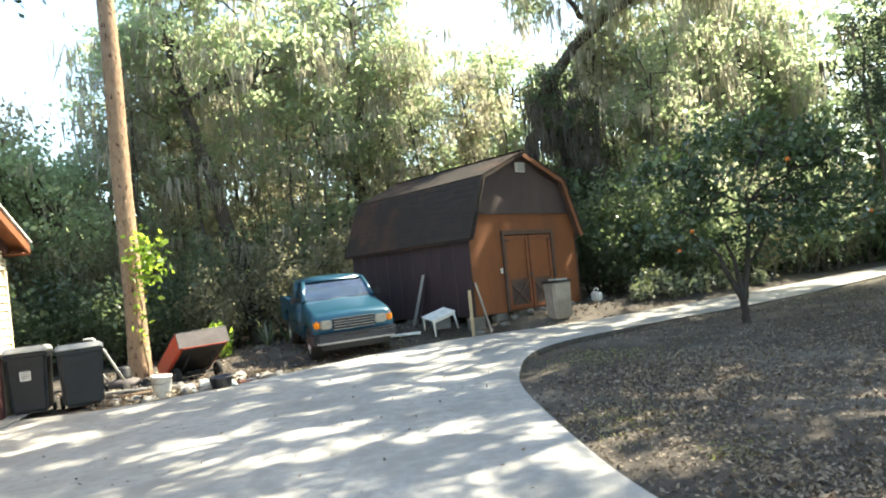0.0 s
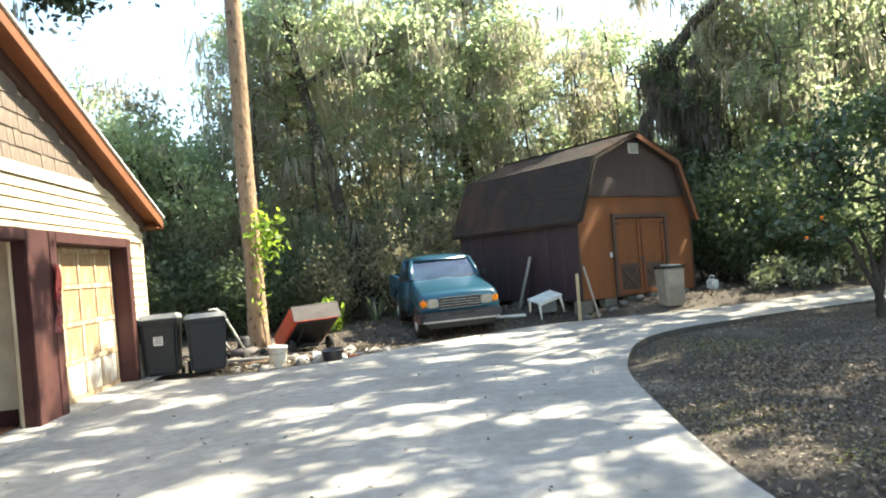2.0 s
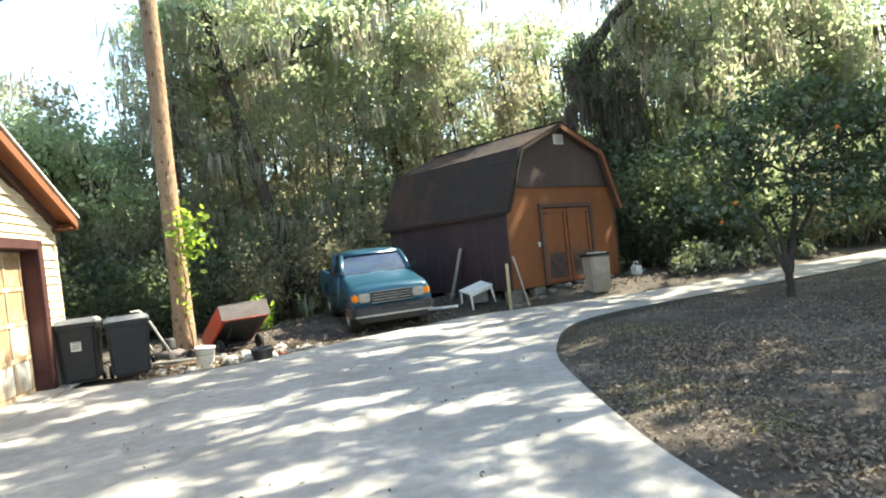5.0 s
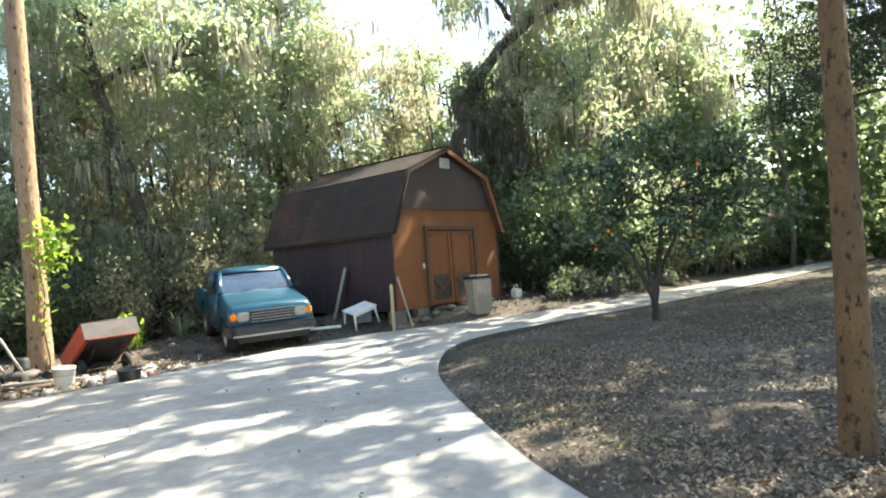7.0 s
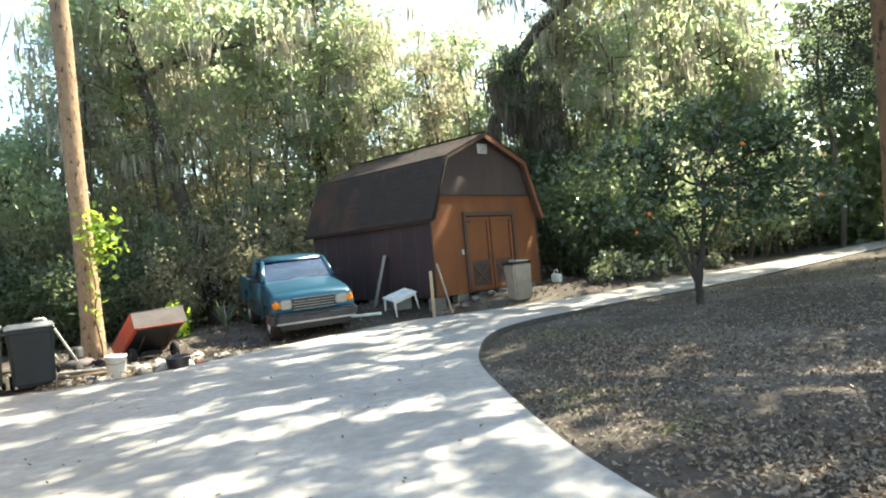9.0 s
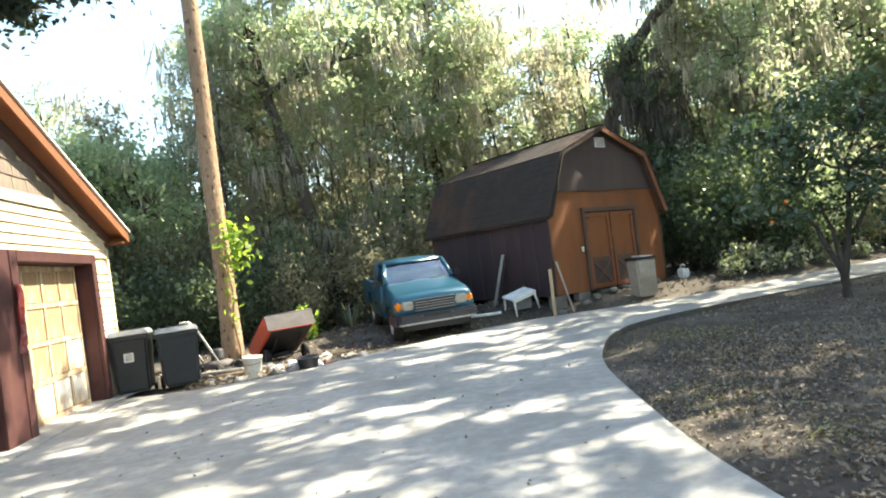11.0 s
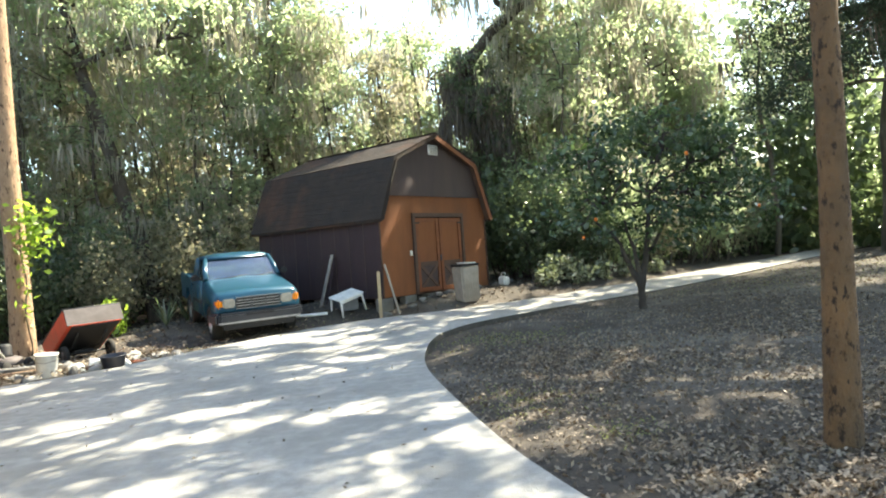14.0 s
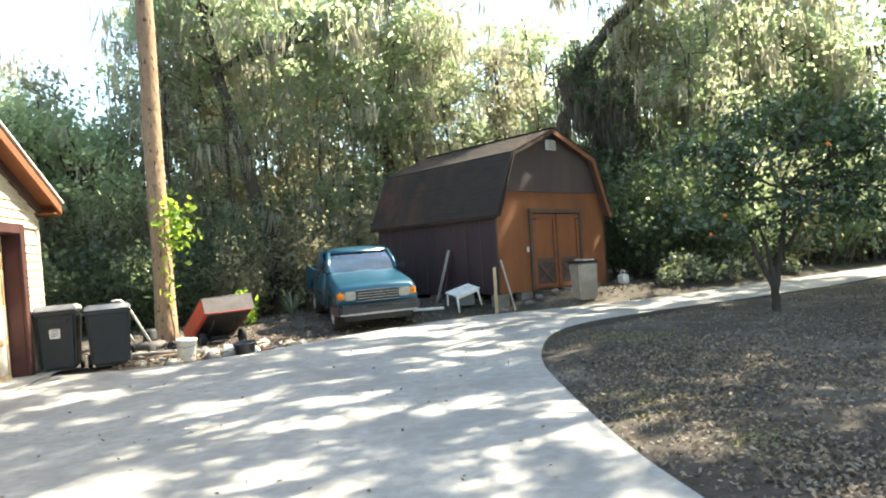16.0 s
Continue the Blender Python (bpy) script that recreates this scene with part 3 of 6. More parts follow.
def garage_parts():
    # local x along the front wall, y into the garage
    d1l, d1r, d2l, d2r, top = -3.4, -0.56, 0.24, 2.86, 2.32
    t = 0.16
    for a, b, z0, z1 in ((G_L, d1l, 0, 2.62), (d1r, d2l, 0, 2.62), (d2r, G_END, 0, 2.62), (d1l, d1r, top, 2.62), (d2l, d2r, top, 2.62)):
        box("front_wall", (b - a, t, z1 - z0), ((a + b) / 2, t / 2 + 0.02, (z0 + z1) / 2), CREAM, garage, 0)
    prism("gable_wall", [(G_L, 2.62), (G_END, 2.62), (G_END, rake_z(G_END) - 0.2), (RIDGE_S, rake_z(RIDGE_S) - 0.2), (G_L, rake_z(G_L) - 0.2)], "y", 0.03, 0.18, CREAM, garage)
    # lap siding
    def lap(a, b, z, h=0.14):
        prism("clapboard", [(-0.026, z), (0.018, z), (0.018, z + h), (0.006, z + h)], "x", a, b, CREAM, garage)
    z = 0.06
    while z < 3.2:
        if z < 2.3:
            lap(d2r + 0.22, G_END - 0.06, z)
        elif z > 2.40:
            lim = 4.05 - (z + 0.25 - 2.87) / RAKE
            lap(G_L, min(G_END - 0.06, lim), z)
        z += 0.14
    box("corner_board", (0.09, 0.05, 2.62), (G_END - 0.02, 0.0, 1.31), CREAM, garage, 0.006)
    box("frieze_board", (6.2, 0.05, 0.16), (-1.05, -0.012, 3.22), CREAM, garage, 0.006, label="broad cream band below the gable shakes")
    # square-cut shakes in the gable
    r = random.Random(4)
    rows = int((rake_z(RIDGE_S) - 3.3) / 0.21)
    proto = {}
    for k in range(rows):
        zz = 3.32 + k * 0.21
        lim = 4.05 - (zz + 0.42 - 2.87) / RAKE
        s = lim
        while s > max(-3.6, 2 * RIDGE_S - lim):
            wi = r.choice((0.16, 0.19, 0.22))
            key = wi
            if key not in proto:
                bm = bmesh.new()
                add_box(bm, (wi - 0.012, 0.022, 0.26), (0, 0, 0), (-5, 0, 0))
                me = bpy.data.meshes.new("shake")
                bm.to_mesh(me)
                bm.free()
                me.materials.append(SHAKE)
                proto[key] = me
            sh = new("shake", proto[key])
            sh.parent = garage
            sh.matrix_basis = pose(s - wi / 2, 0.005 - r.uniform(0, 0.006), zz + 0.11 + r.uniform(-0.008, 0.008))
            s -= wi
    # side walls, back wall, floor and ceiling inside
    depth = 6.4
    box("side_wall", (0.16, depth, 2.7), (G_END - 0.085, depth / 2 + 0.19, 1.35), CREAM, garage, 0)
    box("side_wall", (0.16, depth, 2.7), (G_L + 0.08, depth / 2 + 0.19, 1.35), INNER, garage, 0)
    box("back_wall", (G_END - G_L, 0.16, 2.7), ((G_END + G_L) / 2, depth + 0.28, 1.35), INNER, garage, 0)
    box("partition", (0.10, depth - 0.1, 2.55), (-0.2, depth / 2 + 0.25, 1.275), INNER, garage, 0, label="cream inner wall with dark skirting")
    box("skirting", (0.02, depth - 0.2, 0.2), (-0.262, depth / 2 + 0.25, 0.12), MAROON, garage, 0.004)
    box("garage_floor", (G_END - G_L - 0.3, depth - 0.1, 0.06), ((G_END + G_L) / 2, depth / 2 + 0.32, -0.012), REDFLOOR, garage, 0)
    box("garage_ceiling", (G_END - G_L - 0.3, depth, 0.06), ((G_END + G_L) / 2, depth / 2 + 0.2, 2.6), INNER, garage, 0)
    box("threshold", (7.0, 0.62, 0.03), (-0.1, -0.02, 0.010), CONCRETE, garage, 0.008, label="concrete threshold strip")
    # door casings with deep reveals
    for l, rr, rv in ((d1l, d1r, 0.14), (d2l, d2r, 0.30)):
        box("casing", (0.20, 0.05, top + 0.16), (rr + 0.10, -0.03, (top + 0.16) / 2), MAROON, garage, 0.008)
        box("casing", (0.20, 0.05, top + 0.16), (l - 0.10, -0.03, (top + 0.16) / 2), MAROON, garage, 0.008)
        box("casing", (rr - l, 0.05, 0.16), ((l + rr) / 2, -0.031, top + 0.08), MAROON, garage, 0.008)
        box("jamb", (0.03, rv, top), (rr + 0.012, rv / 2 - 0.004, top / 2), MAROON, garage, 0)
        box("jamb", (0.03, rv, top), (l - 0.012, rv / 2 - 0.004, top / 2), MAROON, garage, 0)
        box("head_jamb", (rr - l, rv, 0.03), ((l + rr) / 2, rv / 2 - 0.004, top + 0.012), MAROON, garage, 0)
    # post face between the two openings
    box("post_face", (d2l - d1r - 0.40, 0.04, top + 0.16), ((d1r + d2l) / 2, -0.022, (top + 0.16) / 2), MAROON, garage, 0.006)
    # shut overhead door, weathered
    door = box("garage_door", (d2r - d2l - 0.05, 0.04, top - 0.02), ((d2l + d2r) / 2, rv - 0.03, top / 2), WEATHERED, garage, 0.005, label="weathered tan panelled overhead garage door")
    nx, nz = 4, 4
    W, H = d2r - d2l - 0.05, top - 0.02
    for j in range(nz + 1):
        box("rail", (W, 0.03, 0.075), (0, -0.034, -H / 2 + 0.04 + j * (H - 0.08) / nz), WEATHERED, door, 0.005)
    for i in range(nx + 1):
        box("stile", (0.075, 0.028, H - 0.04), (-W / 2 + 0.04 + i * (W - 0.08) / nx, -0.033, 0), WEATHERED, door, 0.005)
    for i in range(nx):
        for j in range(nz):
            cw, ch = (W - 0.08) / nx, (H - 0.08) / nz
            box("panel", (cw - 0.10, 0.014, ch - 0.10), (-W / 2 + 0.04 + (i + 0.5) * cw, -0.025, -H / 2 + 0.04 + (j + 0.5) * ch), PEELED if j == 0 or (j == 1 and i == 3) else FIELD, door, 0.004)
    # roof
    oh = 0.32
    for side in (0, 1):
        def m(s):
            return 2 * RIDGE_S - s if side else s
        e, zE, zR = 4.05, 2.87, rake_z(RIDGE_S)
        prof = [(m(e), zE), (m(RIDGE_S), zR), (m(RIDGE_S), zR - 0.05), (m(e), zE - 0.05)]
        prism("roof_slope", prof, "y", -oh + 0.02, depth + 0.6, SHINGLE, garage, label="brown shingled roof slope")
        prof = [(m(e), zE + 0.01), (m(RIDGE_S), zR + 0.01), (m(RIDGE_S), zR - 0.18), (m(e), zE - 0.18)]
        prism("rake_board", prof, "y", -oh - 0.025, -oh + 0.015, RUST, garage, label="rust-orange rake board")
        prof = [(m(e + 0.02), zE + 0.035), (m(RIDGE_S), zR + 0.042), (m(RIDGE_S), zR + 0.014), (m(e + 0.02), zE + 0.007)]
        prism("drip_edge", prof, "y", -oh - 0.06, -oh + 0.03, WHITEPL, garage, label="pale metal drip edge")
        prof = [(m(e - 0.02), zE - 0.06), (m(RIDGE_S), zR - 0.06), (m(RIDGE_S), zR - 0.085), (m(e - 0.02), zE - 0.085)]
        prism("soffit", prof, "y", -oh + 0.018, 0.03, RUST, garage)
        # dark strip on the gable wall stands in for the overhang's shadow
        prof = [(m(G_END + 0.1), rake_z(G_END) - 0.10), (m(RIDGE_S), zR - 0.10), (m(RIDGE_S), zR - 0.30), (m(G_END + 0.1), rake_z(G_END) - 0.30)]
        prism("frieze", prof, "y", -0.06, 0.028, RAKE_SHADE, garage)
        box("gutter_board", (0.03, depth + 0.9, 0.16), (m(e - 0.01), depth / 2 + 0.13, zE - 0.12), RUST, garage, 0.005)
        prof = [(m(e - 0.02), zE - 0.18), (m(G_END), zE - 0.18), (m(G_END), zE - 0.16), (m(e - 0.02), zE - 0.16)]
        prism("eave_soffit", prof, "y", -oh + 0.02, depth + 0.5, RUST, garage)


garage_parts()

# ---- trees ----
def curve_points(a, b, r, n=7, wob=0.12, sag=0.0):
    a, b = np.array(a, float), np.array(b, float)
    L = np.linalg.norm(b - a)
    t = np.linspace(0, 1, n)[:, None]
    off = np.cumsum(r.normal(size=(n, 3)), axis=0) * wob * L / n
    off -= t * off[-1]
    p = a + (b - a) * t + off
    p[:, 2] += sag * L * (t[:, 0] * (1 - t[:, 0]))
    return p


def oak(at, trunk, crowns, seed, label, clusters=90, per=260, leaf=0.165, mat=None, moss=60, moss_len=1.3, moss_mat=None, name="oak_tree", spread=0.55, limb_r=0.10, bark=None, category="tree", group="", strands=14):
    """trunk: list of (x, y, z, radius) from the foot; crowns: list of (x, y, z, rx, ry, rz); all relative to the foot."""
    r = np.random.default_rng(seed)
    mat, moss_mat, bark = mat or L_OAK, moss_mat or MOSS, bark or BARK_OAK
    tree = empty(name, pose(at[0], at[1], gz(*at)), label, category, group)
    tp = np.array([t[:3] for t in trunk], float)
    tr = np.array([t[3] for t in trunk], float)
    k = np.linspace(0, len(tp) - 1, 4 * len(tp))
    pts = np.stack([np.interp(k, np.arange(len(tp)), tp[:, i]) for i in range(3)], 1)
    pts[1:] += r.normal(size=(len(pts) - 1, 3)) * tr[0] * 0.12
    rad = np.interp(k, np.arange(len(tp)), tr)
    rad[:2] *= (1.35, 1.12)
    pts[0, 2] -= 0.15
    v, f = tube_arrays(pts, rad, 12)
    mesh_np("trunk", v, f, bark, tree, smooth=True)
    vol = np.array([c[3] * c[4] * c[5] for c in crowns])
    which = r.choice(len(crowns), clusters, p=vol / vol.sum())
    cc = []
    for w in which:
        c = crowns[w]
        d = r.normal(size=3)
        d /= np.linalg.norm(d)
        d *= r.uniform(0.35, 1.0) ** 0.6
        cc.append((c[0] + d[0] * c[3], c[1] + d[1] * c[4], c[2] + d[2] * c[5]))
    cc = np.array(cc)
    limbs = []
    main = [(np.array(c[:3]), np.argmin(np.linalg.norm(pts[len(pts) // 3:] - np.array(c[:3]), axis=1)) + len(pts) // 3) for c in crowns]
    hubs = []
    for c, i in main:
        p = curve_points(pts[i], c, r, 8, 0.35, 0.15)
        limbs.append(tube_arrays(p, np.linspace(min(rad[i] * 0.75, limb_r * 1.8), limb_r * 0.6, 8), 8))
        hubs.append(p)
    hubs_all = np.concatenate(hubs + [pts[len(pts) // 2:]])
    for c in cc[:: 2]:
        j = np.argmin(np.linalg.norm(hubs_all - c, axis=1) + r.uniform(0, 0.8, len(hubs_all)))
        p = curve_points(hubs_all[j], c, r, 5, 0.4, 0.1)
        limbs.append(tube_arrays(p, np.linspace(limb_r * 0.45, 0.012, 5), 5))
    v, f = join_arrays(limbs)
    tagged(mesh_np("branch", v, f, bark, tree, smooth=True), kind="stuff")
    n = clusters * per
    size = np.repeat(r.uniform(0.6, 1.3, clusters) * spread, per)[:, None]
    g = r.normal(size=(n, 3))
    g *= (np.abs(r.normal(size=(n, 1))) * 0.6 + 0.3) / (np.linalg.norm(g, axis=1)[:, None] + 1e-9)
    centres = np.repeat(cc, per, axis=0) + g * size * np.array([1.25, 1.25, 0.8])
    v, f = leaf_arrays(centres, leaf, leaf * 0.55, r)
    tagged(mesh_np("crown", v, f, mat, tree), kind="stuff")
    if moss:
        src = cc[r.choice(clusters, moss)] + r.normal(size=(moss, 3)) * spread * 0.6
        v, f = moss_arrays(src, r.uniform(0.3, 1.0, moss) * moss_len * 0.85, 0.023, r, strands, 0.17)
        tagged(mesh_np("hanging_moss", v, f, moss_mat, tree, "grey-brown strands of hanging moss"), kind="stuff")
    return tree


def pine(at, height, r0, r1, seed, label, lean=(0, 0), bark=None, plate=None, flared=False):
    """A tall bare trunk with plated bark, in plates that stand proud of the furrows."""
    r = np.random.default_rng(seed)
    tree = empty("pine_tree", pose(at[0], at[1], gz(*at)), label, "tree")
    n = 30
    z = np.linspace(-0.1, height, n)
    rad = r0 + (r1 - r0) * (z / height)
    rad[:4] *= (1.22, 1.12, 1.05, 1.02)
    if flared:
        rad = np.interp(z, (-0.1, 0.5, 1.6, 3.6, height), (1.12 * r0, r0, 0.84 * r0, 0.68 * r0, r1))
    p = np.stack([lean[0] * z / height + 0.012 * np.sin(z * 1.1), lean[1] * z / height, z], 1)
    v, f = tube_arrays(p, rad, 20)
    mesh_np("trunk", v, f, bark or BARK_PINE, tree, smooth=True)
    vs, fs = [], []
    o = 0
    step = r0 * 1.05
    rows = int(height / step)
    for i in range(rows):
        for j in range(9):
            zz = (i + r.uniform(-0.35, 0.35)) * step + 0.05
            if zz < 0.02 or zz > height - 0.1 or r.random() < 0.12:
                continue
            cx, cy = np.interp(zz, z, p[:, 0]), np.interp(zz, z, p[:, 1])
            rr = float(np.interp(zz, z, rad))
            a0 = 2 * np.pi * (j + 0.5 * (i % 2) + r.uniform(-0.2, 0.2)) / 9
            da = 2 * np.pi / 9 * r.uniform(0.40, 0.60)
            h = step * r.uniform(0.36, 0.62)
            pr = rr + r.uniform(0.0005, 0.0035)
            q = []
            for (s, t, k) in ((-1, -0.8, 0), (1, -1, 0), (0.9, 1, 0), (-1, 0.8, 0), (-0.8, -0.65, 1), (0.8, -0.85, 1), (0.75, 0.85, 1), (-0.85, 0.65, 1)):
                ra = pr if k else rr * 0.965
                q.append((cx + ra * math.cos(a0 + s * da), cy + ra * math.sin(a0 + s * da), zz + t * h))
            vs += q
            fs += [(o + 4, o + 5, o + 6, o + 7), (o, o + 1, o + 5, o + 4), (o + 1, o + 2, o + 6, o + 5), (o + 2, o + 3, o + 7, o + 6), (o + 3, o, o + 4, o + 7)]
            o += 8
    tagged(mesh_np("bark", vs, fs, plate or PLATE, tree, "tan scaly bark plates"), kind="stuff")
    return tree


def bush(at, seed, label, r=1.2, h=2.2, leaves=7000, leaf=0.10, mat=None, name="shrub", group="shrubs at the wood's edge", stems=9):
    rr = np.random.default_rng(seed)
    b = empty(name, pose(at[0], at[1], gz(*at)), label, "shrub", group)
    items, tips = [], []
    for i in range(stems):
        a = rr.uniform(0, 2 * np.pi)
        q = rr.uniform(0.3, 1.0) * r
        e = (q * math.cos(a), q * math.sin(a), h * rr.uniform(0.45, 1.0))
        p = curve_points((0.15 * math.cos(a), 0.15 * math.sin(a), -0.1), e, rr, 6, 0.3, 0.25)
        items.append(tube_arrays(p, np.linspace(0.03, 0.008, 6), 5))
        tips += [p[k] for k in (2, 3, 4, 5)]
    v, f = join_arrays(items)
    tagged(mesh_np("stem", v, f, BARK_OAK, b), kind="stuff")
    tips = np.array(tips)
    c = tips[rr.integers(0, len(tips), leaves)] + rr.normal(size=(leaves, 3)) * np.array([0.3, 0.3, 0.25]) * r * 0.7
    c[:, 2] = np.abs(c[:, 2]) + 0.03
    v, f = leaf_arrays(c, leaf, leaf * 0.55, rr)
    tagged(mesh_np("foliage", v, f, mat or L_DARK, b), kind="stuff")
    return b


# the two pines by the drive
pine((-6.95, 15.4), 15.0, 0.215, 0.165, 3, "tall tan scaly-barked pine trunk behind the bins", (0.15, 0))
pine((3.17, 4.36), 13.0, 0.112, 0.060, 5, "tan pine trunk with pitted plated bark in the yard", (0.50, 0), BARK_RUSTY_SHADE, BARK_RUSTY_SHADE, True)

# oaks of the wood, by the places of their feet
oak((-5.9, 21.6), [(0, 0, 0, 0.30), (-0.25, 0, 1.6, 0.26), (-0.7, 0, 4.0, 0.22), (-1.3, 0, 6.3, 0.19), (-1.8, 0.2, 8.5, 0.14), (-2.2, 0.3, 10.5, 0.09)],
    [(-1.6, 0, 9.6, 2.6, 2.0, 1.9), (0.9, -0.4, 8.2, 2.2, 1.8, 1.7), (-0.3, 0.4, 11.2, 2.6, 2.0, 1.7)], 11, "leaning live oak hung with grey moss", 100, 105, moss=170, moss_len=1.5, mat=L_SUN)
oak((-2.6, 23.5), [(0, 0, 0, 0.26), (0.2, 0, 2.5, 0.22), (0.0, 0, 5.0, 0.19), (0.5, 0, 8.0, 0.12)],
    [(-0.9, 0, 9.0, 2.3, 2.0, 2.0), (1.6, 0, 8.2, 2.2, 1.8, 1.6), (0.2, 0.4, 11.0, 2.2, 1.8, 1.3), (0.6, -0.5, 5.8, 1.9, 1.4, 1.3)], 12, "live oak with bright crown and hanging moss", 120, 110, moss=210, moss_len=1.5, mat=L_SUN)
oak((-10.4, 22.5), [(0, 0, 0, 0.24), (0.1, 0, 3, 0.2), (0.4, 0, 6.5, 0.15), (0.8, 0, 9.5, 0.09)],
    [(0.6, 0, 9.0, 2.2, 2.0, 2.2), (-0.8, 0, 5.8, 1.8, 1.6, 1.5), (2.0, 0, 6.8, 1.6, 1.4, 1.5)], 13, "slim live oak draped with moss", 62, 105, moss=130, moss_len=1.5, mat=L_SUN)
oak((-13.2, 19.6), [(0, 0, 0, 0.22), (0.1, 0, 2.5, 0.18), (-0.2, 0, 5, 0.12)],
    [(0, 0, 5.2, 2.6, 2.0, 1.8), (-2.5, 0, 4.4, 2.2, 1.8, 1.7), (2.2, 0.6, 4.2, 1.8, 1.6, 1.6), (-4.6, 1, 5.6, 2.2, 2.0, 1.9)], 14, "sunlit broadleaf tree behind the garage", 120, 110, moss=10, mat=L_SUN)
oak((1.2, 29.0), [(0, 0, 0, 0.25), (0, 0, 3.5, 0.2), (0.3, 0, 7, 0.13)],
    [(0, 0, 8.6, 2.6, 2.2, 2.0), (2.8, 0, 8.2, 2.2, 2.0, 1.9), (-2.6, 0, 8.8, 2.2, 2.0, 1.9), (1, 0, 5.4, 3.0, 2.0, 1.8)], 15, "pale green oak beyond the shed", 140, 110, moss=60, mat=L_SUN)
oak((3.3, 23.4), [(0, 0, 0, 0.30), (0.0, 0, 2.5, 0.27), (0.05, 0, 5.0, 0.24), (0.7, 0, 6.6, 0.22), (1.6, 0, 8.0, 0.18), (2.9, 0, 9.1, 0.16), (4.6, 0, 9.9, 0.12), (6.6, 0, 10.3, 0.08)],
    [(1.2, 0, 10.6, 1.4, 1.6, 1.2), (3.6, 0, 10.6, 2.2, 1.8, 1.3), (6.2, 0, 10.6, 2.0, 1.8, 1.2), (6.4, -2.2, 10.4, 2.0, 1.6, 1.0)], 16, "crooked live oak with a long reaching limb", 85, 110, moss=130, moss_len=1.9)
oak((4.2, 23.0), [(0, 0, 0, 0.12), (0.1, 0, 3.5, 0.10), (0.2, 0, 7.0, 0.07)],
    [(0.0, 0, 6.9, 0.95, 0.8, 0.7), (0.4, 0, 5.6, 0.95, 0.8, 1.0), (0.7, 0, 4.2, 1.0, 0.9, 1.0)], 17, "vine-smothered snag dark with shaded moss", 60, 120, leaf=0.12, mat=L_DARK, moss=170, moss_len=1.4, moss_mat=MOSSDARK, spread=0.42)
oak((7.4, 25.2), [(0, 0, 0, 0.2), (0.2, 0, 3, 0.17), (0.5, 0, 6.5, 0.13), (0.2, 0, 9.5, 0.08)],
    [(0, 0, 8.4, 2.0, 1.6, 1.7), (1.0, 0, 6.0, 1.6, 1.4, 1.2)], 18, "thin live oak with long moss curtains", 60, 110, moss=140, moss_len=1.9, mat=L_SUN)
oak((11.6, 26.2), [(0, 0, 0, 0.2), (-0.1, 0, 3, 0.17), (0.3, 0, 7, 0.12), (0.6, 0, 10, 0.07)],
    [(0, 0, 9.6, 2.2, 1.8, 1.6), (1.6, 0, 7.2, 1.8, 1.5, 1.5), (-1.6, 0, 7.0, 1.6, 1.4, 1.3)], 19, "live oak trunk with hanging moss by the road", 80, 110, moss=140, moss_len=1.8, mat=L_SUN)
oak((17.0, 20.2), [(0, 0, 0, 0.30), (0.1, 0, 3, 0.27), (0.3, 0, 6.5, 0.22), (0.0, 0, 10, 0.15)],
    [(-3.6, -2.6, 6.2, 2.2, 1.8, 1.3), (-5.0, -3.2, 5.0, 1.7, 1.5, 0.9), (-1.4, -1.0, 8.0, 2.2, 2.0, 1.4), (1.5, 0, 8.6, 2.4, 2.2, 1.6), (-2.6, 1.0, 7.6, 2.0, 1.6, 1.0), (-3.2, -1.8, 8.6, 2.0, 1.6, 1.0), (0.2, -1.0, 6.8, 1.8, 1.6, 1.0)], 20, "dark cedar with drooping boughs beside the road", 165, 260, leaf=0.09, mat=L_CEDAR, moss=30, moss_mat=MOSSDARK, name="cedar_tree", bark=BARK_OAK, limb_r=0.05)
oak((19.5, 27.0), [(0, 0, 0, 0.2), (0, 0, 3.5, 0.17), (0.3, 0, 8, 0.1)],
    [(0, 0, 8.2, 2.4, 2.0, 1.6), (-2.0, 0, 5.8, 1.5, 1.3, 1.2)], 21, "bright green broadleaf tree beyond the road", 62, 110, mat=L_SUN, moss=70)

# more of the wood behind, in the same kinds; those at negative y are unseen, added to block the sky the windscreen
# reflects
_woods = [o for o in scene.objects if o.parent is None and o.name.startswith("oak_tree")]
for _k, (_x, _y, _i, _s, _a) in enumerate((
        (-8.2, 28.5, 0, 0.9, 170), (-3.2, 30.5, 1, 0.9, 60), (-15.8, 24.0, 3, 1.0, 140), (-19.5, 19.0, 3, 1.15, 30), (6.8, 32.5, 4, 0.95, 80),
        (15.2, 33.5, 8, 1.0, 160), (-9.0, -13.0, 1, 1.0, 40), (-1.0, -15.0, 0, 1.0, 100), (7.0, -13.0, 2, 1.1, 200), (15.0, -8.0, 1, 1.0, 10), (-17.0, -6.0, 0, 1.0, 300))):
    _c = copy_thing(_woods[_i % len(_woods)], pose(_x, _y, gz(_x, _y), 0, 0, _a))
    _c.scale = (_s, _s, _s)

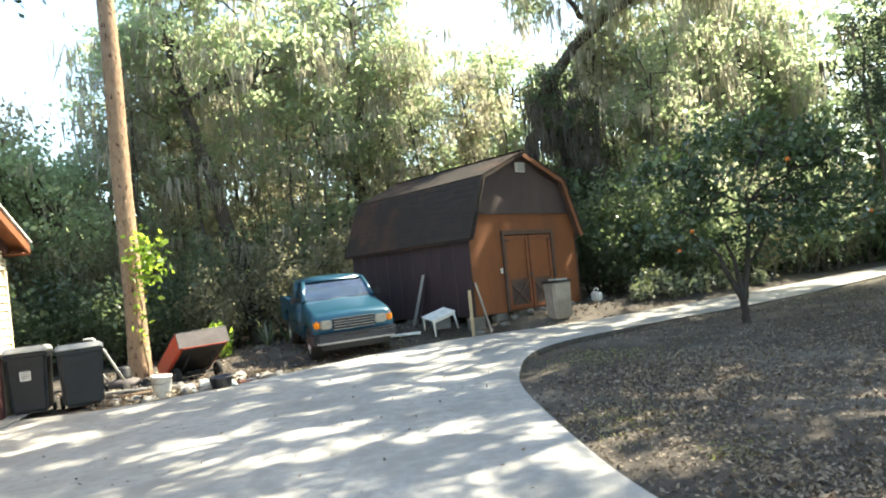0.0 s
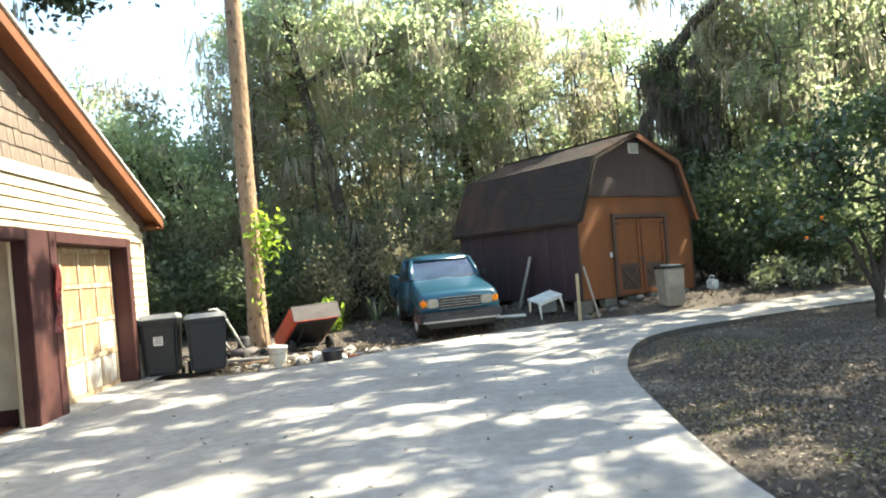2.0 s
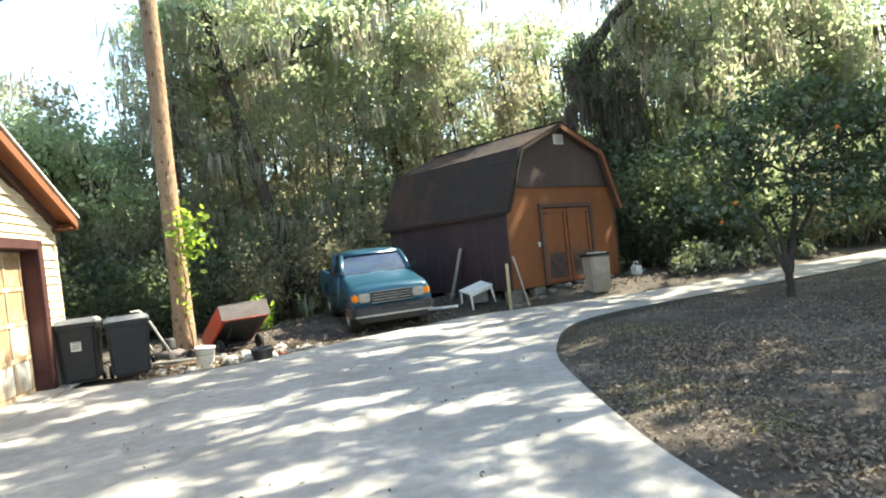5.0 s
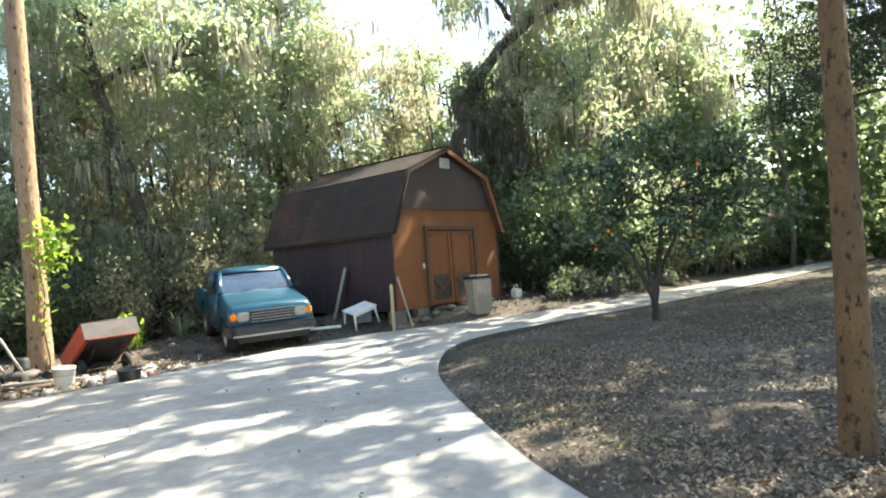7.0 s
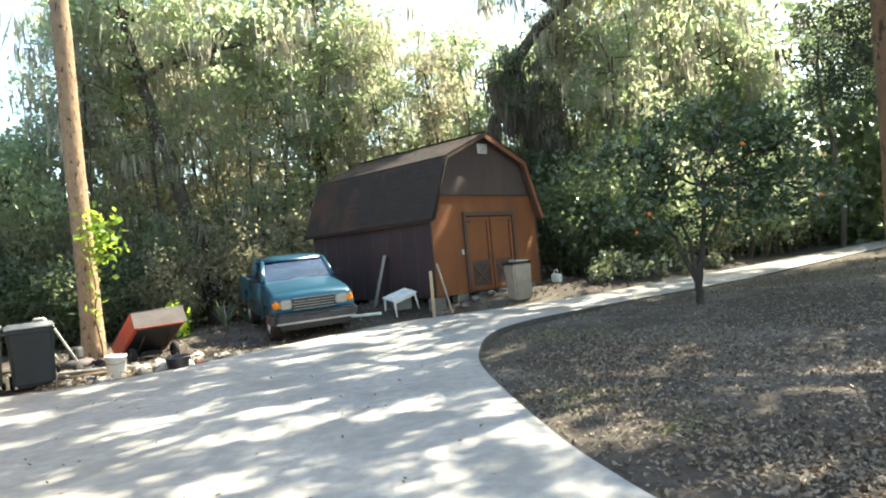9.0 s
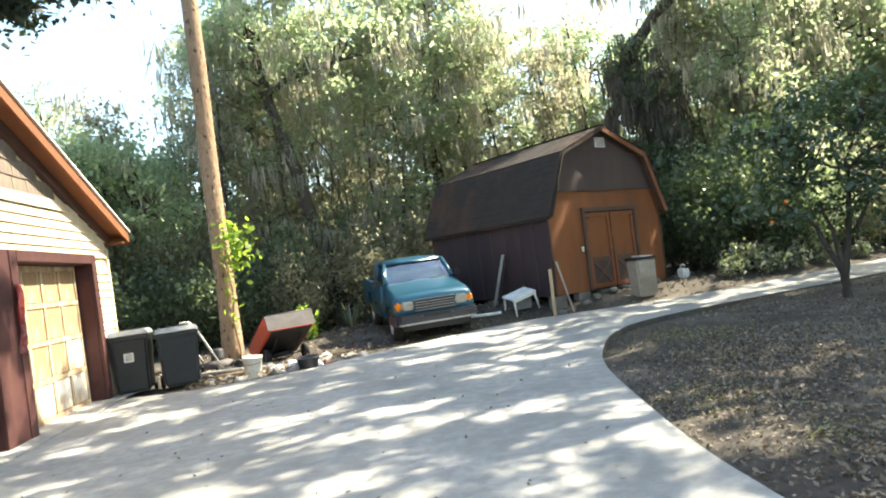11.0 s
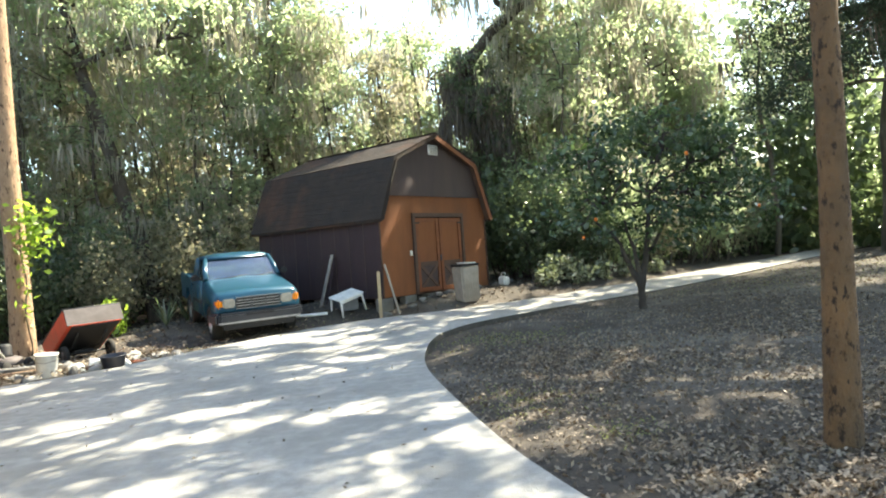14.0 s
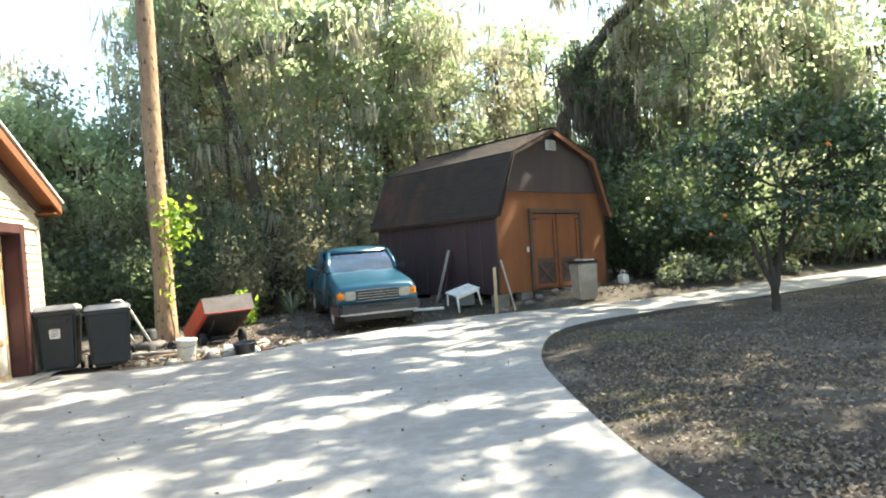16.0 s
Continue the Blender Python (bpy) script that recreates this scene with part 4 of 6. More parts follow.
# slim understorey trees hung with moss and vines, which knit the wood together
_slim = [
    oak((-9.0, 21.0), [(0, 0, 0, 0.07), (0.1, 0, 2.5, 0.06), (-0.1, 0, 5, 0.05), (0.1, 0, 7.5, 0.03)], [(0, 0, 7.0, 1.1, 1.0, 1.5), (0.2, 0, 4.6, 1.2, 1.0, 1.5), (-0.2, 0, 2.3, 1.1, 1.0, 1.4)],
        71, "slim thicket tree veiled in moss and vines", 50, 60, leaf=0.15, mat=L_VEIL, moss=60, moss_len=1.1, spread=0.62, limb_r=0.05, group="slim trees of the thicket"),
    oak((-3.6, 21.6), [(0, 0, 0, 0.06), (-0.15, 0, 2.0, 0.055), (0.2, 0, 4.5, 0.045), (0.0, 0, 6.5, 0.03)], [(0.2, 0, 6.0, 1.2, 1.0, 1.4), (-0.3, 0, 3.6, 1.3, 1.0, 1.5), (0.2, 0, 1.8, 1.2, 1.0, 1.2)],
        72, "slim thicket sapling with olive leaves", 50, 60, leaf=0.14, mat=L_OAK, moss=50, moss_len=1.0, spread=0.62, limb_r=0.05, group="slim trees of the thicket"),
    oak((9.2, 23.4), [(0, 0, 0, 0.06), (0.2, 0, 2.8, 0.055), (0.0, 0, 5.5, 0.045), (0.3, 0, 8.5, 0.03)], [(0.2, 0, 7.8, 1.2, 1.0, 1.4), (0.1, 0, 5.4, 1.1, 1.0, 1.5), (-0.1, 0, 3.0, 1.2, 1.0, 1.4)],
        73, "slim sunlit thicket tree with yellow-green leaves", 50, 60, leaf=0.15, mat=L_SUN, moss=60, moss_len=1.2, spread=0.62, limb_r=0.05, group="slim trees of the thicket")]
for _k, (_x, _y, _i, _s) in enumerate((
        (-12.5, 20.2, 0, 0.95), (-9.9, 21.8, 1, 1.0), (-7.2, 21.4, 1, 0.95), (-4.4, 21.8, 1, 0.95), (-2.9, 22.4, 1, 1.0), (-0.6, 22.6, 1, 0.95), (-5.6, 25.4, 0, 1.1), (1.4, 24.6, 0, 1.0), (-11.0, 23.8, 1, 1.1), (-7.9, 23.2, 0, 1.1), (-4.6, 24.0, 0, 1.15), (-1.6, 23.4, 0, 1.1), (0.2, 26.0, 1, 1.15), (-9.4, 25.6, 2, 1.3),
        (5.8, 23.8, 0, 1.05), (7.8, 21.9, 2, 0.95), (6.9, 21.0, 1, 1.0), (6.8, 25.8, 2, 1.05), (10.2, 25.2, 2, 1.15), (12.8, 26.4, 2, 1.2), (14.8, 27.4, 2, 1.1), (-14.8, 21.2, 2, 1.0), (-6.2, 27.0, 2, 1.2), (-7.8, 27.4, 0, 1.3), (-8.8, 29.0, 0, 1.3), (3.0, 27.4, 2, 1.15))):
    _c = copy_thing(_slim[_i], pose(_x, _y, gz(_x, _y), 0, 0, 77 * _k))
    _c.scale = (_s, _s, _s)

# broad oaks that spread over the drive and the yard; the first two are unseen, added for their shade
oak((13.6, 6.6), [(0, 0, 0, 0.42), (-0.3, 0.5, 3.0, 0.36), (-1.0, 1.6, 6.0, 0.30), (-2.2, 3.4, 8.4, 0.22), (-3.8, 6.0, 10.0, 0.14), (-5.2, 9.0, 10.8, 0.08)],
    [(-6.6, 3.2, 10.4, 2.4, 2.2, 0.8), (-4.2, 4.5, 10.2, 2.4, 2.4, 0.8), (-6.8, 6.4, 10.8, 2.6, 2.4, 0.8), (-4.2, 8.0, 10.8, 2.6, 2.4, 0.8), (-6.4, 10.0, 11.4, 2.6, 2.4, 0.8), (-2.0, 2.0, 9.8, 2.4, 2.4, 0.9), (-8.2, 8.6, 11.4, 2.0, 2.2, 0.7), (-2.4, 11.4, 10.6, 2.2, 2.0, 0.8), (-3.6, 13.6, 11.0, 2.2, 1.8, 0.8), (-9.0, 4.4, 10.8, 1.9, 2.0, 0.7), (-9.4, 7.0, 11.2, 1.8, 1.8, 0.7), (-8.4, 1.4, 10.2, 2.0, 1.8, 0.7), (0.2, 13.6, 10.8, 2.4, 2.2, 0.6), (3.4, 15.4, 10.8, 2.2, 2.0, 0.6), (-9.8, 3.2, 10.8, 1.9, 1.9, 0.6), (-10.6, 5.8, 11.2, 1.9, 1.9, 0.6), (-10.0, 9.0, 11.4, 1.9, 1.9, 0.6)],
    61, "unseen broad live oak added to dapple the drive", 800, 115, leaf=0.14, moss=60, moss_len=0.8, spread=0.22)
oak((20.5, 9.0), [(0, 0, 0, 0.40), (-0.5, 0.3, 3.0, 0.33), (-1.5, 1.2, 6.0, 0.25), (-3.5, 3.0, 8.5, 0.14)],
    [(-3.0, 1.0, 9.0, 3.0, 3.0, 1.3), (-6.5, 4.0, 9.4, 2.8, 2.8, 1.1), (-2.5, 5.5, 9.4, 3.0, 3.0, 1.4), (-5.0, 8.5, 10.4, 2.8, 2.8, 1.2), (-8.0, 7.5, 10.6, 2.4, 2.4, 1.0), (0.5, -1.0, 9.2, 3.0, 3.0, 1.4), (-5.5, 0.0, 9.0, 2.6, 2.4, 1.0), (-8.9, 5.2, 10.4, 2.0, 1.5, 0.8)],
    62, "unseen broad live oak added to shade the leaf-strewn yard", 440, 230, leaf=0.20, moss=40, moss_len=1.0, spread=0.60)
oak((-14.5, 8.0), [(0, 0, 0, 0.30), (0.3, 0.2, 3.5, 0.26), (1.5, 1.0, 6.5, 0.2), (4.5, 2.4, 8.4, 0.1)],
    [(6.0, 3.1, 7.65, 1.9, 1.3, 0.65), (7.6, 3.9, 7.9, 1.3, 1.1, 0.5), (3.4, 1.8, 8.0, 2.2, 2.0, 0.9), (0.5, 0, 8.4, 2.6, 2.4, 1.3)], 63, "dark oak reaching over the garage roof", 120, 220, leaf=0.16, mat=L_CEDAR, moss=12, spread=0.45)

# citrus tree in the yard
citrus = oak((5.3, 12.6), [(0, 0, -0.03, 0.075), (0.0, 0, 0.35, 0.07), (0.05, 0, 0.62, 0.06), (0.2, 0, 1.3, 0.05), (0.3, 0, 2.2, 0.03)],
             [(0.1, 0, 2.7, 1.5, 1.5, 1.15), (-1.0, 0, 2.1, 1.0, 1.1, 0.85), (1.4, 0, 2.1, 1.15, 1.1, 0.9), (2.2, 0.1, 1.9, 0.75, 0.9, 0.6), (0.6, 0, 1.6, 1.3, 1.2, 0.5), (0.7, 0, 3.3, 1.3, 1.1, 0.75), (1.8, 0, 2.8, 1.0, 1.0, 0.7), (-0.9, 0, 2.9, 0.9, 0.9, 0.6)], 31, "small dark-leaved orange tree with a forked trunk", 140, 54, leaf=0.115, mat=L_CITRUS, moss=0, name="orange_tree", spread=0.30, limb_r=0.05, bark=BARK_DARK)
_r = np.random.default_rng(5)
_st = [tube_arrays(curve_points((0, 0, 0.45), (dx, dy, 1.7), _r, 6, 0.25, 0.1), np.linspace(0.06, 0.02, 6), 7) for dx, dy in ((-0.75, 0.1), (-0.3, -0.2), (0.65, 0.1))]
for _v, _f in _st:
    mesh_np("fork", _v, _f, BARK_DARK, citrus, smooth=True)
for _p in ((0.5, -1.2, 2.75), (-1.1, -0.9, 1.75), (2.0, -0.8, 1.75), (-1.35, -0.9, 1.45)):
    _o = lathe("orange", [(0, -0.035), (0.022, -0.028), (0.035, 0), (0.022, 0.028), (0, 0.035)], ORANGEFRUIT, citrus, 10, "ripe orange fruit")
    _o.matrix_basis = pose(*_p)

# shrubs along the wood's edge
_protos = [bush((-8.6, 19.2), 41, "dense dark green shrub at the wood's edge", 1.5, 2.3, 5200, 0.12), bush((-4.6, 20.3), 42, "tangled shrub with olive leaves at the wood's edge", 1.3, 2.6, 4200, 0.12, L_VEIL),
           bush((5.2, 19.6), 43, "dark glossy shrub beside the shed", 1.2, 2.8, 4600, 0.13, L_DARK), bush((8.0, 20.6), 44, "tall camellia-like shrub by the road", 1.5, 3.4, 3600, 0.14, L_SUN)]
_places = [(-11.2, 18.6, 0, 1.1), (-13.8, 16.8, 0, 1.15), (-10.0, 20.6, 1, 1.2), (-7.2, 20.8, 0, 1.15), (-6.4, 19.4, 1, 0.8), (-2.6, 21.0, 1, 1.0), (-0.9, 22.2, 0, 1.1), (-4.0, 22.4, 0, 1.3), (0.6, 24.2, 1, 1.3), (6.2, 21.4, 3, 1.0),
           (6.9, 19.5, 2, 0.75), (9.6, 21.6, 1, 1.05), (11.2, 22.4, 3, 1.05), (13.0, 23.6, 1, 1.15), (15.2, 25.0, 3, 0.95), (17.6, 26.6, 3, 1.0), (20.5, 28.5, 3, 1.1), (5.0, 22.4, 2, 1.25), (-16.5, 15.5, 0, 1.3), (-14.5, 19.5, 1, 1.4), (-12.0, 21.5, 1, 1.3), (24.0, 30.0, 3, 1.3), (-7.6, 25.2, 1, 1.6), (-9.0, 26.4, 1, 1.6), (4.6, 21.0, 0, 1.1)]
for _k, (_x, _y, _i, _s) in enumerate(_places):
    _c = copy_thing(_protos[_i], pose(_x, _y, gz(_x, _y), 0, 0, 67 * _k))
    _c.scale = (_s, _s, _s * 1.05)
# low variegated plants beside the road
_lp = bush((5.9, 18.1), 45, "low pale-leaved variegated plant edging the road", 0.45, 0.5, 420, 0.12, L_PALE, "low_plant", "pale plants edging the road", 6)
for _k, (_x, _y, _s) in enumerate(((4.9, 17.75, 0.8), (6.8, 18.6, 0.95), (7.7, 19.1, 0.8), (5.4, 18.4, 1.1), (8.8, 19.8, 0.7))):
    _c = copy_thing(_lp, pose(_x, _y, gz(_x, _y), 0, 0, 50 * _k))
    _c.scale = (_s, _s, _s)
# bright plants and a strap-leaved lily under the pine
_c = bush((-5.9, 17.6), 46, "sunlit yellow-green weed behind the cart", 0.5, 0.8, 700, 0.12, L_VINE, "weed", "", 6)


def creeper(at):
    """A leafy vine that climbs a trunk and hangs out in the sun."""
    r = np.random.default_rng(48)
    c = empty("creeper", pose(at[0], at[1], gz(*at)), "bright yellow-green creeper climbing the pine trunk", "vine")
    p = np.array([(0.02 * math.sin(k * 1.4), 0.05 * math.cos(k), k * 0.26) for k in range(13)])
    v, f = tube_arrays(p, np.full(13, 0.014), 6)
    mesh_np("vine_stem", v, f, BARK_OAK, c)
    q = np.concatenate([r.normal(size=(230, 3)) * (0.20, 0.14, 0.32) + (0.30, -0.12, 2.55), r.normal(size=(30, 3)) * (0.08, 0.08, 0.4) + (0.05, -0.1, 1.3)])
    v, f = leaf_arrays(q, 0.15, 0.085, r)
    tagged(mesh_np("foliage", v, f, L_VINE, c), kind="stuff")


creeper((-6.72, 15.22))


def far_wood():
    """Distant foliage that closes the view, an uneven belt."""
    r = np.random.default_rng(77)
    # the low leaves take the dark colour, standing in for shade beneath the canopy
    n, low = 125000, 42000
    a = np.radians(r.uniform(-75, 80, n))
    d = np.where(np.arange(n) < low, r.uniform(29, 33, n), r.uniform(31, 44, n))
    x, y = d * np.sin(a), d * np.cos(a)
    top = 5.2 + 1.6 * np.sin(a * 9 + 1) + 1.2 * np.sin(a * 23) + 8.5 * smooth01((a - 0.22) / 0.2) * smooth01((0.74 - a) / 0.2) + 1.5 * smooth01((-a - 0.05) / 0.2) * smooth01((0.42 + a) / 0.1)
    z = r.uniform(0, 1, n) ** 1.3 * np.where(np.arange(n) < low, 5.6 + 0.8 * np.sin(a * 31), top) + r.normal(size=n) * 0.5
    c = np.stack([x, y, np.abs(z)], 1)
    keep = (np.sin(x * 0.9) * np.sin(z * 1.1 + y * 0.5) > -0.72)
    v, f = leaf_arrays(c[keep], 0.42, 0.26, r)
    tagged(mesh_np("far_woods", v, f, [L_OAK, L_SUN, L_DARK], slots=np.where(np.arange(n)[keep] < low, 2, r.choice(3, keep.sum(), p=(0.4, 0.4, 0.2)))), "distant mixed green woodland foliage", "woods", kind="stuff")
    vs = []
    for k in range(64):
        aa = math.radians(r.uniform(-60, 70))
        dd = r.uniform(27, 40)
        b = np.array((dd * math.sin(aa), dd * math.cos(aa), -0.1))
        e = b + np.array((r.normal() * 0.8, r.normal() * 0.8, r.uniform(4, 7.5) + (4.5 if aa > 0.25 else 0.0)))
        vs.append(tube_arrays(curve_points(b, e, r, 8, 0.15), np.linspace(r.uniform(0.09, 0.2), 0.03, 8), 7))
    v, f = join_arrays(vs)
    tagged(mesh_np("far_trunks", v, f, BARK_OAK, smooth=True), "slim dark distant tree trunks", "woods", kind="stuff")


far_wood()


def thicket_stems():
    """Thin dark upright stems and vines between the larger trees."""
    r = np.random.default_rng(55)
    items = []
    for k in range(520):
        x = r.uniform(-16, 22)
        y = max(21.0, np.interp(x, FAR_X, FAR_Y) + 5.0) + r.uniform(0.0, 8.0)
        if -3.5 < x < 4.2 and y < 23.5:
            continue
        b = np.array((x, y, gz(x, y) - 0.1))
        e = b + np.array((r.normal() * 0.7, r.normal() * 0.5, r.uniform(2.5, 8.5)))
        items.append(tube_arrays(curve_points(b, e, r, 8, 0.18), np.linspace(r.uniform(0.012, 0.034), 0.006, 8), 4))
    v, f = join_arrays(items)
    tagged(mesh_np("thicket_stems", v, f, BARK_OAK), "thin dark upright stems in the thicket", "stems", kind="stuff")


thicket_stems()

# ---- pickup truck ----
def pickup(m):
    t = empty("pickup_truck", m, "teal compact pickup truck parked facing the driveway", "truck")
    hw = 0.84
    # lower body: local -y is forward, z up, front axle at y = 0
    def sect(y, half, z0, z1, crown=0.03):
        return [(-half, y, z0), (-half - 0.015, y, (z0 + z1) / 2), (-half + 0.03, y, z1 - 0.05), (-half + 0.12, y, z1), (0, y, z1 + crown), (half - 0.12, y, z1), (half - 0.03, y, z1 - 0.05), (half + 0.015, y, (z0 + z1) / 2), (half, y, z0)]

    def loft(name, secs, mat, parent, label="", close=True):
        bm = bmesh.new()
        rings = [[bm.verts.new(p) for p in s] for s in secs]
        n = len(rings[0])
        for a, b in zip(rings, rings[1:]):
            for i in range(n - 1):
                bm.faces.new((a[i], a[i + 1], b[i + 1], b[i]))
            if close:
                bm.faces.new((a[n - 1], a[0], b[0], b[n - 1]))
        bm.faces.new(rings[0][::-1])
        bm.faces.new(rings[-1])
        bmesh.ops.recalc_face_normals(bm, faces=bm.faces[:])
        bmesh.ops.bevel(bm, geom=[e for e in bm.edges if e.calc_face_angle(0) > 0.5], offset=0.015, segments=2, affect="EDGES", clamp_overlap=True)
        ob = part(name, bm, mat, parent, label)
        for p in ob.data.polygons:
            p.use_smooth = True
        return ob

    loft("front_body", [sect(-0.70, 0.78, 0.54, 0.90), sect(-0.62, 0.82, 0.46, 0.955), sect(-0.41, 0.84, 0.58, 1.0), sect(-0.30, 0.84, 0.72, 1.02), sect(0.30, 0.84, 0.72, 1.10), sect(0.41, 0.84, 0.50, 1.12), sect(0.62, 0.84, 0.40, 1.15)], TEAL, t)
    loft("cab_body", [sect(0.622, 0.84, 0.40, 1.13, 0.0), sect(1.4, 0.845, 0.40, 1.12, 0.0), sect(2.18, 0.84, 0.40, 1.12, 0.0)], TEAL, t)
    # greenhouse: four pillars, roof, glass
    fl, fr = Vector((-0.75, 0.62, 1.14)), Vector((0.75, 0.62, 1.14))
    tl, tr = Vector((-0.655, 1.10, 1.55)), Vector((0.655, 1.10, 1.55))
    bl, br = Vector((-0.74, 2.14, 1.12)), Vector((0.74, 2.14, 1.12))
    ul, ur = Vector((-0.655, 2.04, 1.55)), Vector((0.655, 2.04, 1.55))
    for a, b in ((fl, tl), (fr, tr), (bl, ul), (br, ur)):
        tube("pillar", [a, (a + b) / 2 + Vector((0.015 * (1 if a.x > 0 else -1), 0, 0)), b], [0.055, 0.05, 0.045], TEAL, t, 8)
    for x in (-1, 1):
        tube("pillar", [(0.75 * x, 1.88, 1.12), (0.66 * x, 1.84, 1.55)], [0.05, 0.045], TEAL, t, 8)
    loft("roof", [[(-0.625, 1.04, 1.53), (-0.635, 1.05, 1.565), (-0.3, 1.06, 1.595), (0.3, 1.06, 1.595), (0.635, 1.05, 1.565), (0.625, 1.04, 1.53)],
                  [(-0.695, 1.3, 1.53), (-0.685, 1.3, 1.59), (-0.3, 1.3, 1.63), (0.3, 1.3, 1.63), (0.685, 1.3, 1.59), (0.695, 1.3, 1.53)],
                  [(-0.695, 1.8, 1.53), (-0.685, 1.8, 1.59), (-0.3, 1.8, 1.63), (0.3, 1.8, 1.63), (0.685, 1.8, 1.59), (0.695, 1.8, 1.53)],
                  [(-0.655, 2.07, 1.53), (-0.645, 2.06, 1.56), (-0.3, 2.05, 1.59), (0.3, 2.05, 1.59), (0.645, 2.06, 1.56), (0.655, 2.07, 1.53)]], TEAL, t)

    def pane(name, q, label=""):
        bm = bmesh.new()
        vs = [bm.verts.new(p) for p in q]
        f = bm.faces.new(vs)
        bmesh.ops.solidify(bm, geom=[f], thickness=0.006)
        ob = part(name, bm, WINDOW, t, label)
        ob.visible_shadow = False
        return ob

    pane("windscreen", [fl + Vector((0.03, 0.01, 0.01)), fr + Vector((-0.03, 0.01, 0.01)), tr + Vector((-0.02, -0.01, -0.01)), tl + Vector((0.02, -0.01, -0.01))], "sky-reflecting windscreen")
    pane("side_window", [fl + Vector((-0.005, 0.1, 0.0)), bl + Vector((-0.005, -0.26, 0)), ul + Vector((0, -0.2, 0)), tl + Vector((0, 0.05, 0))])
    pane("side_window", [fr + Vector((0.005, 0.1, 0.0)), br + Vector((0.005, -0.26, 0)), ur + Vector((0, -0.2, 0)), tr + Vector((0, 0.05, 0))])
    pane("rear_window", [bl + Vector((0.06, 0, 0.02)), br + Vector((-0.06, 0, 0.02)), ur + Vector((-0.04, 0, 0)), ul + Vector((0.04, 0, 0))])
    tube("cowl_seal", [(-0.72, 0.60, 1.125), (-0.3, 0.56, 1.15), (0.3, 0.56, 1.15), (0.72, 0.60, 1.125)], 0.018, BLACK, t, 8)
    for x in (-0.35, 0.2):
        tube("wiper", [(x, 0.57, 1.16), (x + 0.45, 0.66, 1.19)], 0.008, BLACK, t, 6)
    box("dashboard", (1.36, 0.35, 0.12), (0, 0.86, 1.10), INTERIOR, t, 0.04)
    seat = box("bench_seat", (1.3, 0.5, 0.2), (0, 1.55, 0.95), INTERIOR, t, 0.06)
    box("seat_back", (1.3, 0.16, 0.55), (0, 1.9, 1.22), INTERIOR, t, 0.06, (-12, 0, 0))
    w = lathe("steering_wheel", [(0.18, -0.012), (0.19, 0), (0.18, 0.012), (0.17, 0), (0.18, -0.012)], BLACK, t, 20)
    w.matrix_basis = pose(0.36, 1.13, 1.2, 62, 0, 0)
    # front: grille, lamps, bumper
    y = -0.715
    g = box("grille", (0.86, 0.06, 0.22), (0, y, 0.765), BUMPER, t, 0.02, label="grey grille surround with dark slots")
    for zz in (-0.108, 0.0, 0.108):
        box("grille_trim", (0.86, 0.02, 0.009), (0, -0.034, zz), CHROME, g, 0.004, label="dull chrome grille strip")
    for zz in (-0.052, 0.052):
        for xx in (-0.275, 0, 0.275):
            box("grille_opening", (0.245, 0.03, 0.07), (xx, -0.027, zz), BLACK, g, 0.008)
            box("grille_bar", (0.245, 0.012, 0.014), (xx, -0.042, zz), CHROME, g, 0.003)
    for s in (-1, 1):
        box("headlight", (0.235, 0.07, 0.175), (0.555 * s, y + 0.01, 0.77), LENS, t, 0.025, (0, 0, -4 * s), label="clear rectangular headlight")
        box("turn_signal", (0.13, 0.14, 0.175), (0.735 * s, y + 0.06, 0.77), AMBER, t, 0.03, (0, 0, -28 * s), label="amber wraparound turn signal")
        box("bumper_end", (0.16, 0.34, 0.22), (0.80 * s, y + 0.10, 0.49), BUMPER, t, 0.04, (0, 0, -18 * s))
    b = box("front_bumper", (1.56, 0.16, 0.22), (0, y - 0.05, 0.49), BUMPER, t, 0.045, label="dark grey front bumper with pale lower strip")
    box("bumper_strip", (1.58, 0.03, 0.035), (0, -0.075, -0.075), CHROME, b, 0.01)
    box("bumper_slot", (0.55, 0.03, 0.05), (0, -0.075, 0.055), BLACK, b, 0.01)
    box("air_dam", (1.40, 0.10, 0.14), (0, y + 0.04, 0.33), BLACK, t, 0.03)
    for x in (-1, 1):
        mir = box("side_mirror", (0.16, 0.09, 0.13), (0.93 * x, 0.86, 1.20), BLACK, t, 0.03, label="black door mirror")
        box("mirror_arm", (0.08, 0.05, 0.05), (-0.10 * x, 0.02, -0.03), BLACK, mir, 0.01)
        box("door_handle", (0.02, 0.12, 0.035), (0.862 * x, 1.72, 1.0), BLACK, t, 0.008)
        for yy in (0.70, 1.86):
            box("door_seam", (0.008, 0.012, 0.66), (0.857 * x, yy, 0.78), BLACK, t, 0)
        box("rub_strip", (0.02, 1.1, 0.05), (0.865 * x, 1.28, 0.70), BLACK, t, 0.006)
    # bed
    for x in (-1, 1):
        prism("bed_side", [(2.24, 0.55), (2.48, 0.55), (2.52, 0.72), (2.66, 0.83), (2.88, 0.86), (3.10, 0.83), (3.24, 0.72), (3.28, 0.55), (4.05, 0.55), (4.05, 1.10), (2.24, 1.10)], "x", 0.80 * x - 0.04, 0.80 * x + 0.04, TEAL, t, 0.012)
        tube("bed_rail", [(0.80 * x, 2.24, 1.105), (0.80 * x, 4.05, 1.105)], 0.035, TEAL, t, 8)
    box("bed_floor", (1.54, 1.8, 0.06), (0, 3.14, 0.62), BLACK, t, 0.01)
    box("bed_front", (1.54, 0.05, 0.5), (0, 2.26, 0.85), TEAL, t, 0.01)
